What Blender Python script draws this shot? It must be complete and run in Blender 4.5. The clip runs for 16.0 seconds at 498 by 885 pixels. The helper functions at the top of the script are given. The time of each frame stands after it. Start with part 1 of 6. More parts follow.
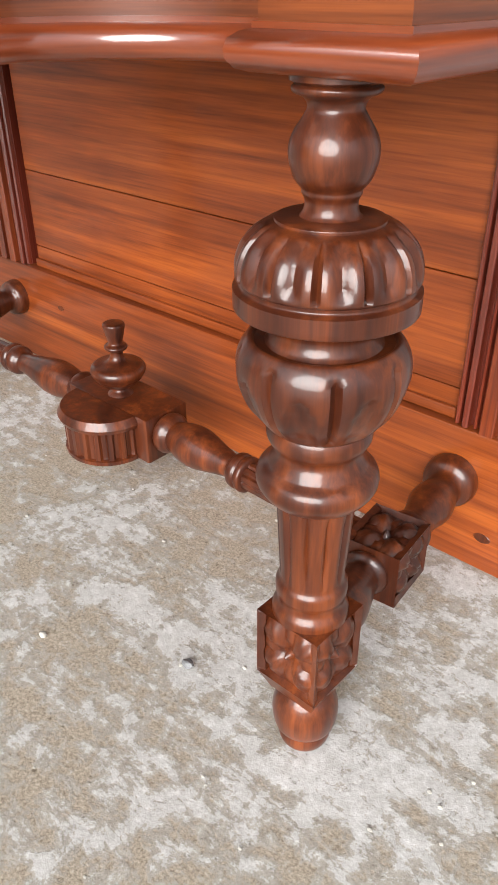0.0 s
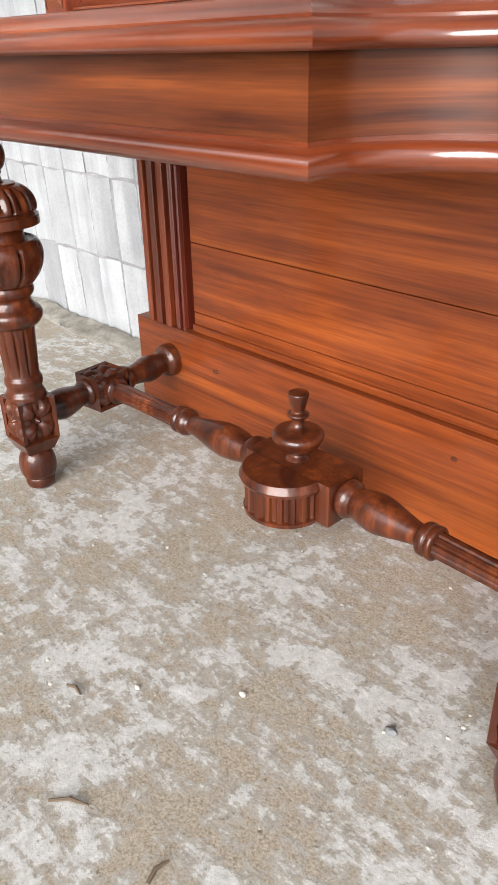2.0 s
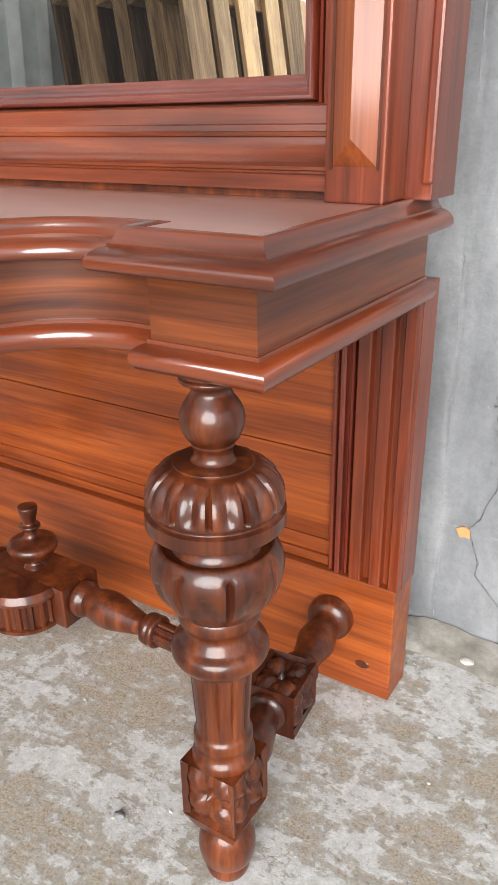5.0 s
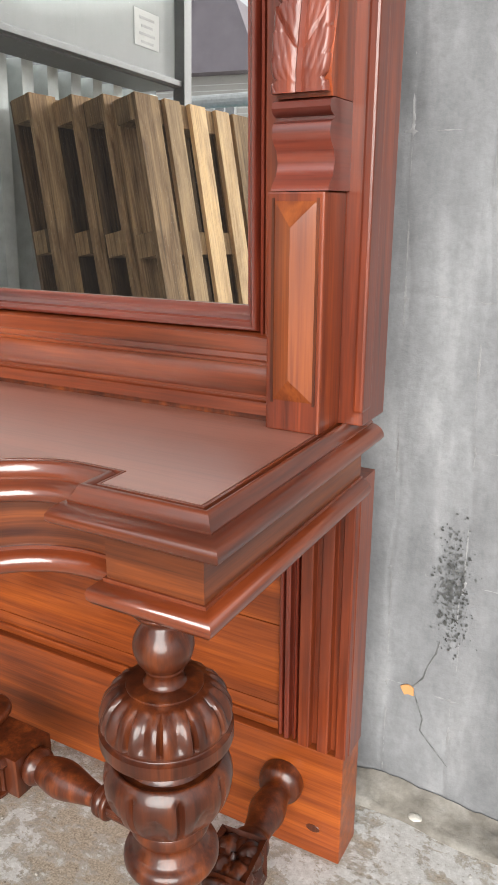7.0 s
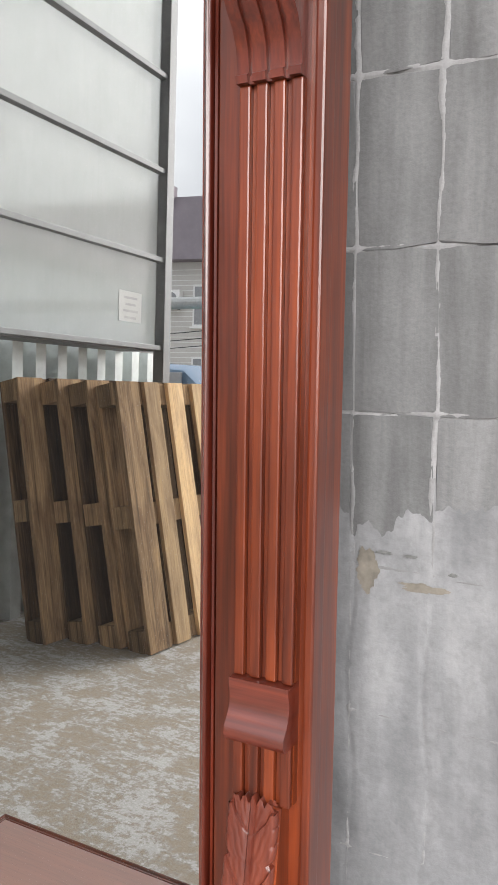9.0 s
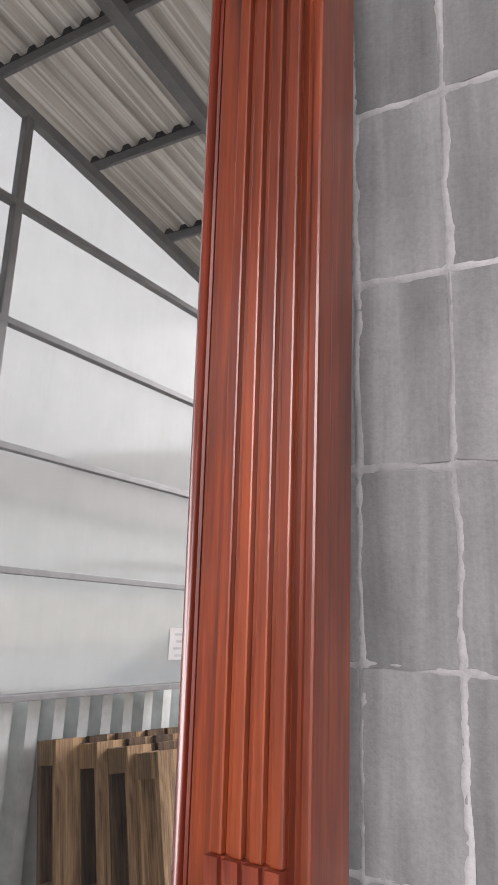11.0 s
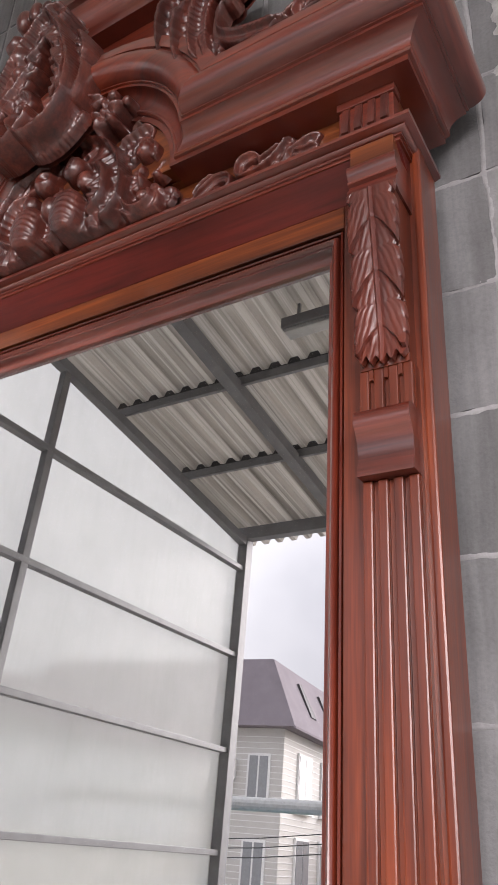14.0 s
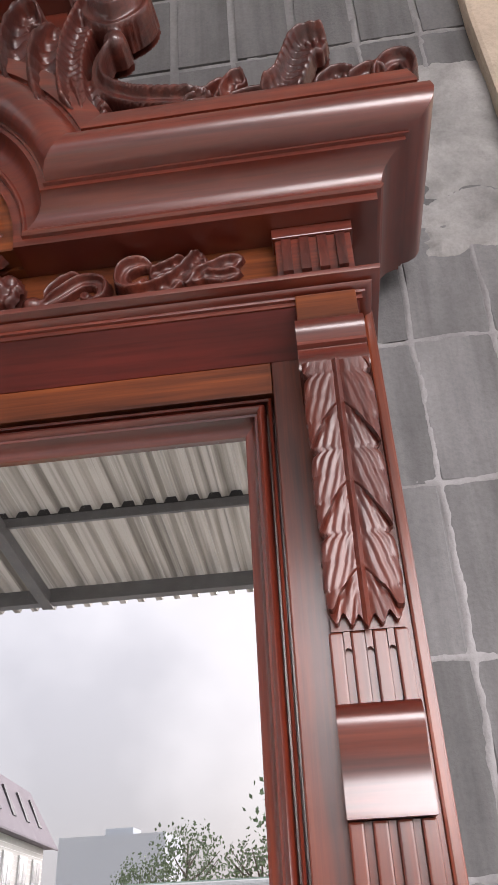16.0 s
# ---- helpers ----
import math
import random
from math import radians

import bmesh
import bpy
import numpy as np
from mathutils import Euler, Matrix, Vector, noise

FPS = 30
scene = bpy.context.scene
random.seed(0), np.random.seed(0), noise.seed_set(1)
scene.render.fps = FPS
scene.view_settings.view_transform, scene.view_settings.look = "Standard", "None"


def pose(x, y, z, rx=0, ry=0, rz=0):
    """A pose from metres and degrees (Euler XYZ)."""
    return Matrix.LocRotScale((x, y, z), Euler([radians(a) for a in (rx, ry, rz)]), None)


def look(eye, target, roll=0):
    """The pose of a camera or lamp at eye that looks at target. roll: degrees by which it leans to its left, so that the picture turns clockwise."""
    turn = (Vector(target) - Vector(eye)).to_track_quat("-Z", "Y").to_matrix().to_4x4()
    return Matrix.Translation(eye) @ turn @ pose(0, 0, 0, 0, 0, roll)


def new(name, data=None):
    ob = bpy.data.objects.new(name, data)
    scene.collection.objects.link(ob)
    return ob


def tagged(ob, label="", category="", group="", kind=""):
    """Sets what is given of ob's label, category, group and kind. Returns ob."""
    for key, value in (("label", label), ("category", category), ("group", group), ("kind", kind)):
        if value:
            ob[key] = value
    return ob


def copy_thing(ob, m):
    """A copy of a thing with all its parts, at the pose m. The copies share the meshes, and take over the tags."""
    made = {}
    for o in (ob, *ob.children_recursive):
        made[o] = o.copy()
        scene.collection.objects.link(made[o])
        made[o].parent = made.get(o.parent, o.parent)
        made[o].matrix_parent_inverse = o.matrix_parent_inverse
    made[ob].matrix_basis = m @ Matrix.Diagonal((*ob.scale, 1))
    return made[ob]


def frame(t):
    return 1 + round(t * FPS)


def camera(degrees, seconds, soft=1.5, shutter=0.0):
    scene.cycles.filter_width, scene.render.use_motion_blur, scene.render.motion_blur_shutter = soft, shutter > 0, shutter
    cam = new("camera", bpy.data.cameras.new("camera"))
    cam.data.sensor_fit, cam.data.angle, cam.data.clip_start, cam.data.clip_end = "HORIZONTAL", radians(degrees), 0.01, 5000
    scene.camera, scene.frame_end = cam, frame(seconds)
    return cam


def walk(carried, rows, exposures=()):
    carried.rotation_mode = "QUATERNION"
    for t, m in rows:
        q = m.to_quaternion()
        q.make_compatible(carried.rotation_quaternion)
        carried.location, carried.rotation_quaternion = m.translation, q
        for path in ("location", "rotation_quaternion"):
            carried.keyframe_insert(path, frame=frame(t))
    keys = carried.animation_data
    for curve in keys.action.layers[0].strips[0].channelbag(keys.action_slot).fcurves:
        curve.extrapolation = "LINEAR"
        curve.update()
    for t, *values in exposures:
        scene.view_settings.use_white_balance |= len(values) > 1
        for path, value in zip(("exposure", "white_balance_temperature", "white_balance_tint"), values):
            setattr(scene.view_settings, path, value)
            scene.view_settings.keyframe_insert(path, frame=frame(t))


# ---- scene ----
cam = camera(36.8, 16.0, soft=1.6)
PATH = [
    (0, (0.531, -0.61, 0.448), (-0.612, 0.651, -0.602), -0.3),
    (0.5, (0.518, -0.629, 0.455), (-0.659, 0.641, -0.547), 0.1),
    (1, (0.497, -0.658, 0.461), (-0.734, 0.588, -0.504), -0.3),
    (1.5, (0.468, -0.685, 0.471), (-0.809, 0.527, -0.48), -0.8),
    (2, (0.456, -0.702, 0.476), (-0.841, 0.5, -0.458), -1.3),
    (2.5, (0.475, -0.698, 0.487), (-0.796, 0.547, -0.426), -1.4),
    (3, (0.511, -0.693, 0.498), (-0.699, 0.627, -0.393), -1.1),
    (3.5, (0.54, -0.693, 0.518), (-0.601, 0.7, -0.353), -1.2),
    (4, (0.558, -0.696, 0.544), (-0.519, 0.763, -0.299), -1.0),
    (4.5, (0.561, -0.684, 0.56), (-0.473, 0.82, -0.258), -0.9),
    (4.7, (0.568, -0.673, 0.549), (-0.445, 0.848, -0.263), -0.9),
    (6.8, (0.582, -0.674, 0.604), (-0.349, 0.982, -0.02), -0.1),
    (7, (0.582, -0.674, 0.653), (-0.342, 0.994, 0.05), -0.0),
    (7.5, (0.578, -0.678, 0.802), (-0.321, 1.025, 0.262), 0.2),
    (8, (0.572, -0.684, 0.956), (-0.32, 1.042, 0.483), 0.1),
    (8.5, (0.582, -0.678, 1.087), (-0.313, 1.076, 0.738), 0.5),
    (9, (0.593, -0.655, 1.188), (-0.316, 1.114, 0.973), 0.7),
    (9.2, (0.589, -0.646, 1.233), (-0.331, 1.124, 1.086), 0.6),
    (11.3, (0.602, -0.555, 1.818), (-0.473, 1.065, 2.287), 2.0),
    (11.5, (0.61, -0.56, 1.838), (-0.476, 1.034, 2.367), 2.1),
    (12, (0.634, -0.582, 1.875), (-0.47, 0.945, 2.544), 2.8),
    (12.5, (0.654, -0.606, 1.907), (-0.458, 0.863, 2.684), 3.5),
    (13, (0.659, -0.625, 1.929), (-0.45, 0.814, 2.765), 4.0),
    (13.5, (0.63, -0.639, 1.932), (-0.435, 0.818, 2.793), 4.0),
    (14, (0.562, -0.703, 1.926), (-0.408, 0.802, 2.816), 3.8),
    (14.5, (0.513, -0.775, 1.952), (-0.306, 0.81, 2.855), 3.2),
    (15, (0.466, -0.754, 1.964), (-0.147, 0.905, 2.899), 2.0),
    (15.5, (0.428, -0.704, 2.01), (0.03, 0.994, 2.988), 0.1),
    (16, (0.341, -0.639, 2.152), (0.168, 1.081, 3.158), -3.2),
]
# the floor falls a little towards the back wall, and the furniture leans back with it
LEAN_BACK = Matrix.Translation((0, -0.1435, 1.423)) @ Matrix.Rotation(radians(-2.4), 4, "X") @ Matrix.Translation((0, 0.1435, -1.423))
walk(cam, [(t, LEAN_BACK @ look(eye, target, roll)) for t, eye, target, roll in PATH],
     exposures=[(0.0, 1.51, 6360, 10), (4.7, 1.40, 6260, 9), (6.8, 1.28, 6440, 9), (9.2, 1.06, 6360, 12), (11.3, 1.24, 6360, 19), (12.3, 1.30, 6360, 20), (13.0, 1.36, 6360, 20), (14.5, 1.22, 6440, 20), (16.0, 1.32, 6440, 20)])

# ---- light ----
world = bpy.data.worlds.new("overcast_sky")
scene.world = world
world.use_nodes = True
wn, wl = world.node_tree.nodes, world.node_tree.links
wn.clear()
w_out = wn.new("ShaderNodeOutputWorld")
w_bg = wn.new("ShaderNodeBackground")
w_sky = wn.new("ShaderNodeTexSky")
w_sky.sky_type, w_sky.sun_disc = "NISHITA", False
w_sky.sun_elevation, w_sky.sun_rotation = radians(21), radians(158)
w_sky.dust_density, w_sky.air_density = 3.0, 1.0
w_co = wn.new("ShaderNodeTexCoord")
w_noise = wn.new("ShaderNodeTexNoise")
w_noise.inputs["Scale"].default_value, w_noise.inputs["Detail"].default_value = 2.2, 5.0
w_ramp = wn.new("ShaderNodeValToRGB")
w_ramp.color_ramp.elements[0].position, w_ramp.color_ramp.elements[0].color = 0.35, (4.9, 5.0, 5.2, 1)
w_ramp.color_ramp.elements[1].position, w_ramp.color_ramp.elements[1].color = 0.68, (8.6, 8.6, 8.65, 1)
w_mix = wn.new("ShaderNodeMixRGB")
w_mix.inputs[0].default_value = 0.9
wl.new(w_co.outputs["Generated"], w_noise.inputs["Vector"])
wl.new(w_noise.outputs["Fac"], w_ramp.inputs["Fac"])
wl.new(w_sky.outputs["Color"], w_mix.inputs[1])
wl.new(w_ramp.outputs["Color"], w_mix.inputs[2])
# an overcast sky is dimmest at the horizon
w_sep, w_rise, w_dim = wn.new("ShaderNodeSeparateXYZ"), wn.new("ShaderNodeMapRange"), wn.new("ShaderNodeVectorMath")
w_rise.inputs["From Min"].default_value, w_rise.inputs["From Max"].default_value = 0.0, 0.8
w_rise.inputs["To Min"].default_value, w_rise.inputs["To Max"].default_value = 0.60, 1.38
w_dim.operation = "SCALE"
wl.new(w_co.outputs["Generated"], w_sep.inputs[0])
wl.new(w_sep.outputs["Z"], w_rise.inputs["Value"])
wl.new(w_mix.outputs["Color"], w_dim.inputs[0])
wl.new(w_rise.outputs["Result"], w_dim.inputs["Scale"])
wl.new(w_dim.outputs[0], w_bg.inputs["Color"])
w_bg.inputs["Strength"].default_value = 0.09
wl.new(w_bg.outputs["Background"], w_out.inputs["Surface"])

sun_data = bpy.data.lights.new("sun", "SUN")
sun_data.energy, sun_data.angle, sun_data.color = 3.1, radians(48), (1.0, 0.97, 0.93)
sun = new("sun", sun_data)
sun.matrix_world = look((3.2, -7.9, 3.9), (0, 0, 0.6))


# ---- materials ----
def mat(name, rough=0.6, metal=0.0, coat=0.0):
    m = bpy.data.materials.new(name)
    m.use_nodes = True
    b = m.node_tree.nodes["Principled BSDF"]
    b.inputs["Roughness"].default_value, b.inputs["Metallic"].default_value = rough, metal
    b.inputs["Coat Weight"].default_value = coat
    b.inputs["Coat Roughness"].default_value = 0.14
    b.inputs["Coat IOR"].default_value = 1.5
    return m, m.node_tree.nodes, m.node_tree.links, b


def coords(n, l, scale, rot=(0, 0, 0), space="Object"):
    c, mp = n.new("ShaderNodeTexCoord"), n.new("ShaderNodeMapping")
    mp.inputs["Scale"].default_value, mp.inputs["Rotation"].default_value = scale, rot
    l.new(c.outputs[space], mp.inputs["Vector"])
    return mp.outputs["Vector"]


def noise_tex(n, l, vec, scale, detail=4.0, rough=0.55, dist=0.0):
    t = n.new("ShaderNodeTexNoise")
    t.inputs["Scale"].default_value, t.inputs["Detail"].default_value = scale, detail
    t.inputs["Roughness"].default_value, t.inputs["Distortion"].default_value = rough, dist
    l.new(vec, t.inputs["Vector"])
    return t.outputs["Fac"]


def ramp(n, l, fac, stops):
    r = n.new("ShaderNodeValToRGB")
    e = r.color_ramp.elements
    e[0].position, e[0].color = stops[0][0], (*stops[0][1], 1)
    e[1].position, e[1].color = stops[-1][0], (*stops[-1][1], 1)
    for p, c in stops[1:-1]:
        q = e.new(p)
        q.color = (*c, 1)
    l.new(fac, r.inputs["Fac"])
    return r.outputs["Color"]


def mixc(n, l, fac, a, b, mode="MIX"):
    m = n.new("ShaderNodeMixRGB")
    m.blend_type = mode
    if isinstance(fac, float):
        m.inputs[0].default_value = fac
    else:
        l.new(fac, m.inputs[0])
    for i, v in ((1, a), (2, b)):
        if isinstance(v, tuple):
            m.inputs[i].default_value = (*v, 1)
        else:
            l.new(v, m.inputs[i])
    return m.outputs["Color"]


def bump(n, l, b, fac, strength, dist=0.002):
    k = n.new("ShaderNodeBump")
    k.inputs["Strength"].default_value, k.inputs["Distance"].default_value = strength, dist
    l.new(fac, k.inputs["Height"])
    l.new(k.outputs["Normal"], b.inputs["Normal"])


def shade_ramp(n, l, fac, lo, hi):
    r = n.new("ShaderNodeMapRange")
    r.inputs["To Min"].default_value, r.inputs["To Max"].default_value = lo, hi
    l.new(fac, r.inputs["Value"])
    return r.outputs["Result"]


def wood(name, axis, light, mid, dark, rough=0.30, coat=0.55, tone=3.0, vary=0.0, sheen=0.11):
    """Stained, lacquered wood with its grain along one axis. vary: how far pieces differ in tone."""
    m, n, l, b = mat(name, rough, 0.0, coat)
    along = lambda a, c: {"x": (a, c, c), "y": (c, a, c), "z": (c, c, a), "h": (a, a, c)}[axis]
    figure = noise_tex(n, l, coords(n, l, along(1.5, 22)), 1.0, 5.0, 0.6, 0.9)
    streak = noise_tex(n, l, coords(n, l, along(3.5, 120)), 1.0, 4.0, 0.65, 0.3)
    pores = noise_tex(n, l, coords(n, l, along(14, 420)), 1.0, 2.0)
    stain = noise_tex(n, l, coords(n, l, along(0.8, 2.6)), tone, 4.0, 0.55, 0.5)
    both = n.new("ShaderNodeMix")
    both.inputs["Factor"].default_value = 0.45
    l.new(figure, both.inputs["A"])
    l.new(streak, both.inputs["B"])
    c = ramp(n, l, both.outputs["Result"], [(0.34, dark), (0.5, mid), (0.66, light)])
    s = ramp(n, l, stain, [(0.30, (0.56, 0.50, 0.48)), (0.5, (1, 1, 1)), (0.70, (1.30, 1.27, 1.15))])
    c = mixc(n, l, 0.85, c, s, "MULTIPLY")
    p = ramp(n, l, pores, [(0.3, (0.66, 0.60, 0.58)), (0.52, (1, 1, 1))])
    c = mixc(n, l, 0.6, c, p, "MULTIPLY")
    if vary:
        oi, k = n.new("ShaderNodeObjectInfo"), n.new("ShaderNodeVectorMath")
        k.operation = "SCALE"
        l.new(c, k.inputs[0])
        l.new(shade_ramp(n, l, oi.outputs["Random"], 1 - vary, 1 + 0.5 * vary), k.inputs["Scale"])
        c = k.outputs[0]
    l.new(c, b.inputs["Base Color"])
    l.new(shade_ramp(n, l, streak, rough - 0.06, rough + 0.10), b.inputs["Roughness"])
    b.inputs["Specular IOR Level"].default_value = 0.28
    b.inputs["Coat Roughness"].default_value, b.inputs["Coat IOR"].default_value = sheen, 1.58
    bump(n, l, b, pores, 0.10, 0.0005)
    return m


WX = wood("mahogany_level_grain", "h", (0.250, 0.065, 0.0125), (0.124, 0.0300, 0.0072), (0.036, 0.0080, 0.0034), 0.42, 0.36)
WZ = wood("mahogany_along_z", "z", (0.235, 0.0450, 0.0105), (0.118, 0.0208, 0.0064), (0.036, 0.0064, 0.0032), 0.40, 0.55, sheen=0.20)
PANEL = wood("orange_mahogany_board", "x", (0.375, 0.092, 0.0130), (0.225, 0.0475, 0.0085), (0.092, 0.0185, 0.0052), 0.42, 0.32, 2.0)
PANEL_Z = wood("orange_mahogany_panel", "z", (0.240, 0.062, 0.0120), (0.148, 0.033, 0.0075), (0.062, 0.0125, 0.0040), 0.38, 0.45)
DARK = wood("dark_turned_mahogany", "z", (0.165, 0.038, 0.0078), (0.064, 0.0138, 0.0042), (0.015, 0.0036, 0.0022), 0.38, 0.40, 4.0, sheen=0.11)
CARVED = wood("dark_carved_mahogany", "z", (0.140, 0.032, 0.019), (0.078, 0.0180, 0.0125), (0.030, 0.0085, 0.0068), 0.38, 0.65, 16.0, sheen=0.25)
SMOOTH = wood("oxblood_mahogany", "h", (0.200, 0.034, 0.0125), (0.112, 0.0170, 0.0080), (0.046, 0.0068, 0.0042), 0.34, 0.9, sheen=0.26)
SMOOTH_Z = wood("oxblood_mahogany_upright", "z", (0.200, 0.034, 0.0125), (0.112, 0.0170, 0.0080), (0.046, 0.0068, 0.0042), 0.34, 0.9, sheen=0.26)
LEAFWOOD = wood("reddish_carved_leaf_wood", "z", (0.185, 0.041, 0.0200), (0.116, 0.0235, 0.0128), (0.056, 0.0108, 0.0070), 0.42, 0.6, sheen=0.28)
RAILWOOD = wood("red_brown_mahogany_moulding", "h", (0.250, 0.056, 0.0130), (0.135, 0.0265, 0.0074), (0.046, 0.0086, 0.0036), 0.36, 0.72, sheen=0.15)
# paler, greyer than the other wood: sky sheen is put into the colour
TOPWOOD = wood("sheen_paled_mahogany_top", "x", (0.270, 0.095, 0.0600), (0.225, 0.0760, 0.0480), (0.175, 0.0560, 0.0360), 0.42, 1.0, 1.2)
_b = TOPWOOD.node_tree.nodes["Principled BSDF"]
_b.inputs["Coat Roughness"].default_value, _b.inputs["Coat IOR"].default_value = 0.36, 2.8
for _m in (SMOOTH, RAILWOOD):
    _m.node_tree.nodes["Principled BSDF"].inputs["Coat IOR"].default_value = 1.78
for _m in (CARVED, LEAFWOOD):
    for _nd in _m.node_tree.nodes:
        if _nd.bl_idname == "ShaderNodeBump":
            _nd.inputs["Strength"].default_value, _nd.inputs["Distance"].default_value = 0.40, 0.0012
# frame mahogany darkened: the shade under the architrave is in this colour
SOFFIT = wood("shaded_red_soffit_wood", "h", (0.115, 0.012, 0.0075), (0.078, 0.008, 0.0055), (0.042, 0.005, 0.0036), 0.42, 0.25)


def concrete_floor():
    """Pale trowelled skin, flaked off in patches down to tan sand, with a grey film between."""
    m, n, l, b = mat("worn_concrete", 0.85)
    v = coords(n, l, (1, 1, 1))
    streak = noise_tex(n, l, coords(n, l, (13, 52, 13), (0, 0, 0.75)), 1.0, 10.0, 0.72, 0.35)
    flake = noise_tex(n, l, v, 46.0, 12.0, 0.76, 0.25)
    broad = noise_tex(n, l, v, 6.5, 5.0, 0.6, 0.4)
    sand = noise_tex(n, l, v, 480.0, 3.0, 0.75)
    fine = noise_tex(n, l, v, 130.0, 6.0, 0.75)

    def blend(a, c, f):
        k = n.new("ShaderNodeMix")
        k.inputs["Factor"].default_value = f
        l.new(a, k.inputs["A"])
        l.new(c, k.inputs["B"])
        return k.outputs["Result"]

    worn = blend(blend(flake, streak, 0.40), broad, 0.30)
    sandc = ramp(n, l, sand, [(0.3, (0.175, 0.142, 0.104)), (0.5, (0.315, 0.265, 0.205)), (0.72, (0.46, 0.405, 0.33))])
    film = ramp(n, l, fine, [(0.35, (0.255, 0.228, 0.192)), (0.6, (0.375, 0.348, 0.308))])
    pale = ramp(n, l, fine, [(0.32, (0.37, 0.355, 0.335)), (0.55, (0.485, 0.475, 0.46)), (0.72, (0.62, 0.615, 0.605))])
    f1 = ramp(n, l, worn, [(0.470, (0, 0, 0)), (0.492, (1, 1, 1))])
    f2 = ramp(n, l, worn, [(0.512, (0, 0, 0)), (0.526, (1, 1, 1))])
    c = mixc(n, l, f2, mixc(n, l, f1, sandc, film), pale)
    pits = ramp(n, l, noise_tex(n, l, v, 170.0, 4.0, 0.7), [(0.29, (0.40, 0.37, 0.33)), (0.39, (1, 1, 1)), (0.62, (1, 1, 1)), (0.74, (1.22, 1.21, 1.20))])
    c = mixc(n, l, 0.85, c, pits, "MULTIPLY")
    l.new(c, b.inputs["Base Color"])
    hgt = mixc(n, l, 0.6, sand, mixc(n, l, 0.5, f1, f2))
    bump(n, l, b, hgt, 0.5, 0.003)
    return m


def cement(name, dark, mid, light, streaky=1.0, grain=1.0, tall=2.6):
    m, n, l, b = mat(name, 0.9)
    oi = n.new("ShaderNodeObjectInfo")
    tint = shade_ramp(n, l, oi.outputs["Random"], 0.84, 1.1)

    def shifted(vec):
        k = n.new("ShaderNodeVectorMath")
        k.operation = "ADD"
        l.new(vec, k.inputs[0])
        l.new(shade_ramp(n, l, oi.outputs["Random"], 0.0, 40.0), k.inputs[1])
        return k.outputs[0]

    v = shifted(coords(n, l, (1, 1, 1), space="Object"))
    st = noise_tex(n, l, shifted(coords(n, l, (34 * streaky, 34 * streaky, tall))), 1.0, 6.0, 0.6, 0.3)
    gr = noise_tex(n, l, v, 240.0 * grain, 3.0, 0.7)
    bl = noise_tex(n, l, v, 9.0, 5.0, 0.6)
    c = ramp(n, l, st, [(0.3, dark), (0.5, mid), (0.72, light)])
    c = mixc(n, l, 0.55, c, ramp(n, l, bl, [(0.3, (0.62, 0.62, 0.62)), (0.55, (1, 1, 1)), (0.75, (1.2, 1.2, 1.2))]), "MULTIPLY")
    c = mixc(n, l, 0.5, c, ramp(n, l, gr, [(0.3, (0.75, 0.75, 0.75)), (0.6, (1.05, 1.05, 1.05))]), "MULTIPLY")
    k = n.new("ShaderNodeVectorMath")
    k.operation = "SCALE"
    l.new(c, k.inputs[0])
    l.new(tint, k.inputs["Scale"])
    l.new(k.outputs[0], b.inputs["Base Color"])
    bump(n, l, b, mixc(n, l, 0.5, gr, bl), 0.45, 0.003)
    return m


FLOOR = concrete_floor()
BLOCK = cement("grey_cement_block", (0.112, 0.113, 0.114), (0.158, 0.160, 0.162), (0.213, 0.216, 0.218))
MORTAR = cement("pale_lime_mortar", (0.194, 0.194, 0.197), (0.263, 0.263, 0.266), (0.342, 0.342, 0.346), 0.4)
WHITEWASH = cement("whitewashed_plaster", (0.157, 0.161, 0.167), (0.209, 0.213, 0.221), (0.300, 0.304, 0.312), 0.50, 0.55, 4.6)
LIGHT_BLOCK = cement("whitewashed_block", (0.286, 0.293, 0.306), (0.354, 0.361, 0.374), (0.422, 0.429, 0.443), 0.8)
PLASTER = cement("grey_rough_plaster", (0.192, 0.192, 0.189), (0.304, 0.304, 0.298), (0.432, 0.432, 0.424), 0.35, 1.0, 12.0)
FOOT = cement("rough_mortar_foot", (0.150, 0.135, 0.112), (0.245, 0.226, 0.195), (0.37, 0.35, 0.315), 0.8, 0.7, 22.0)
BEIGE = cement("beige_plaster", (0.58, 0.47, 0.36), (0.66, 0.55, 0.43), (0.72, 0.62, 0.5), 0.2)


def plain(name, col, rough=0.5, metal=0.0, var=0.15, scale=12.0, coat=0.0):
    m, n, l, b = mat(name, rough, metal, coat)
    f = noise_tex(n, l, coords(n, l, (1, 1, 1)), scale, 6.0, 0.6)
    lo, hi = tuple(c * (1 - var) for c in col), tuple(min(1.0, c * (1 + var)) for c in col)
    l.new(ramp(n, l, f, [(0.3, lo), (0.7, hi)]), b.inputs["Base Color"])
    l.new(shade_ramp(n, l, f, max(0.02, rough - 0.08), rough + 0.08), b.inputs["Roughness"])
    return m


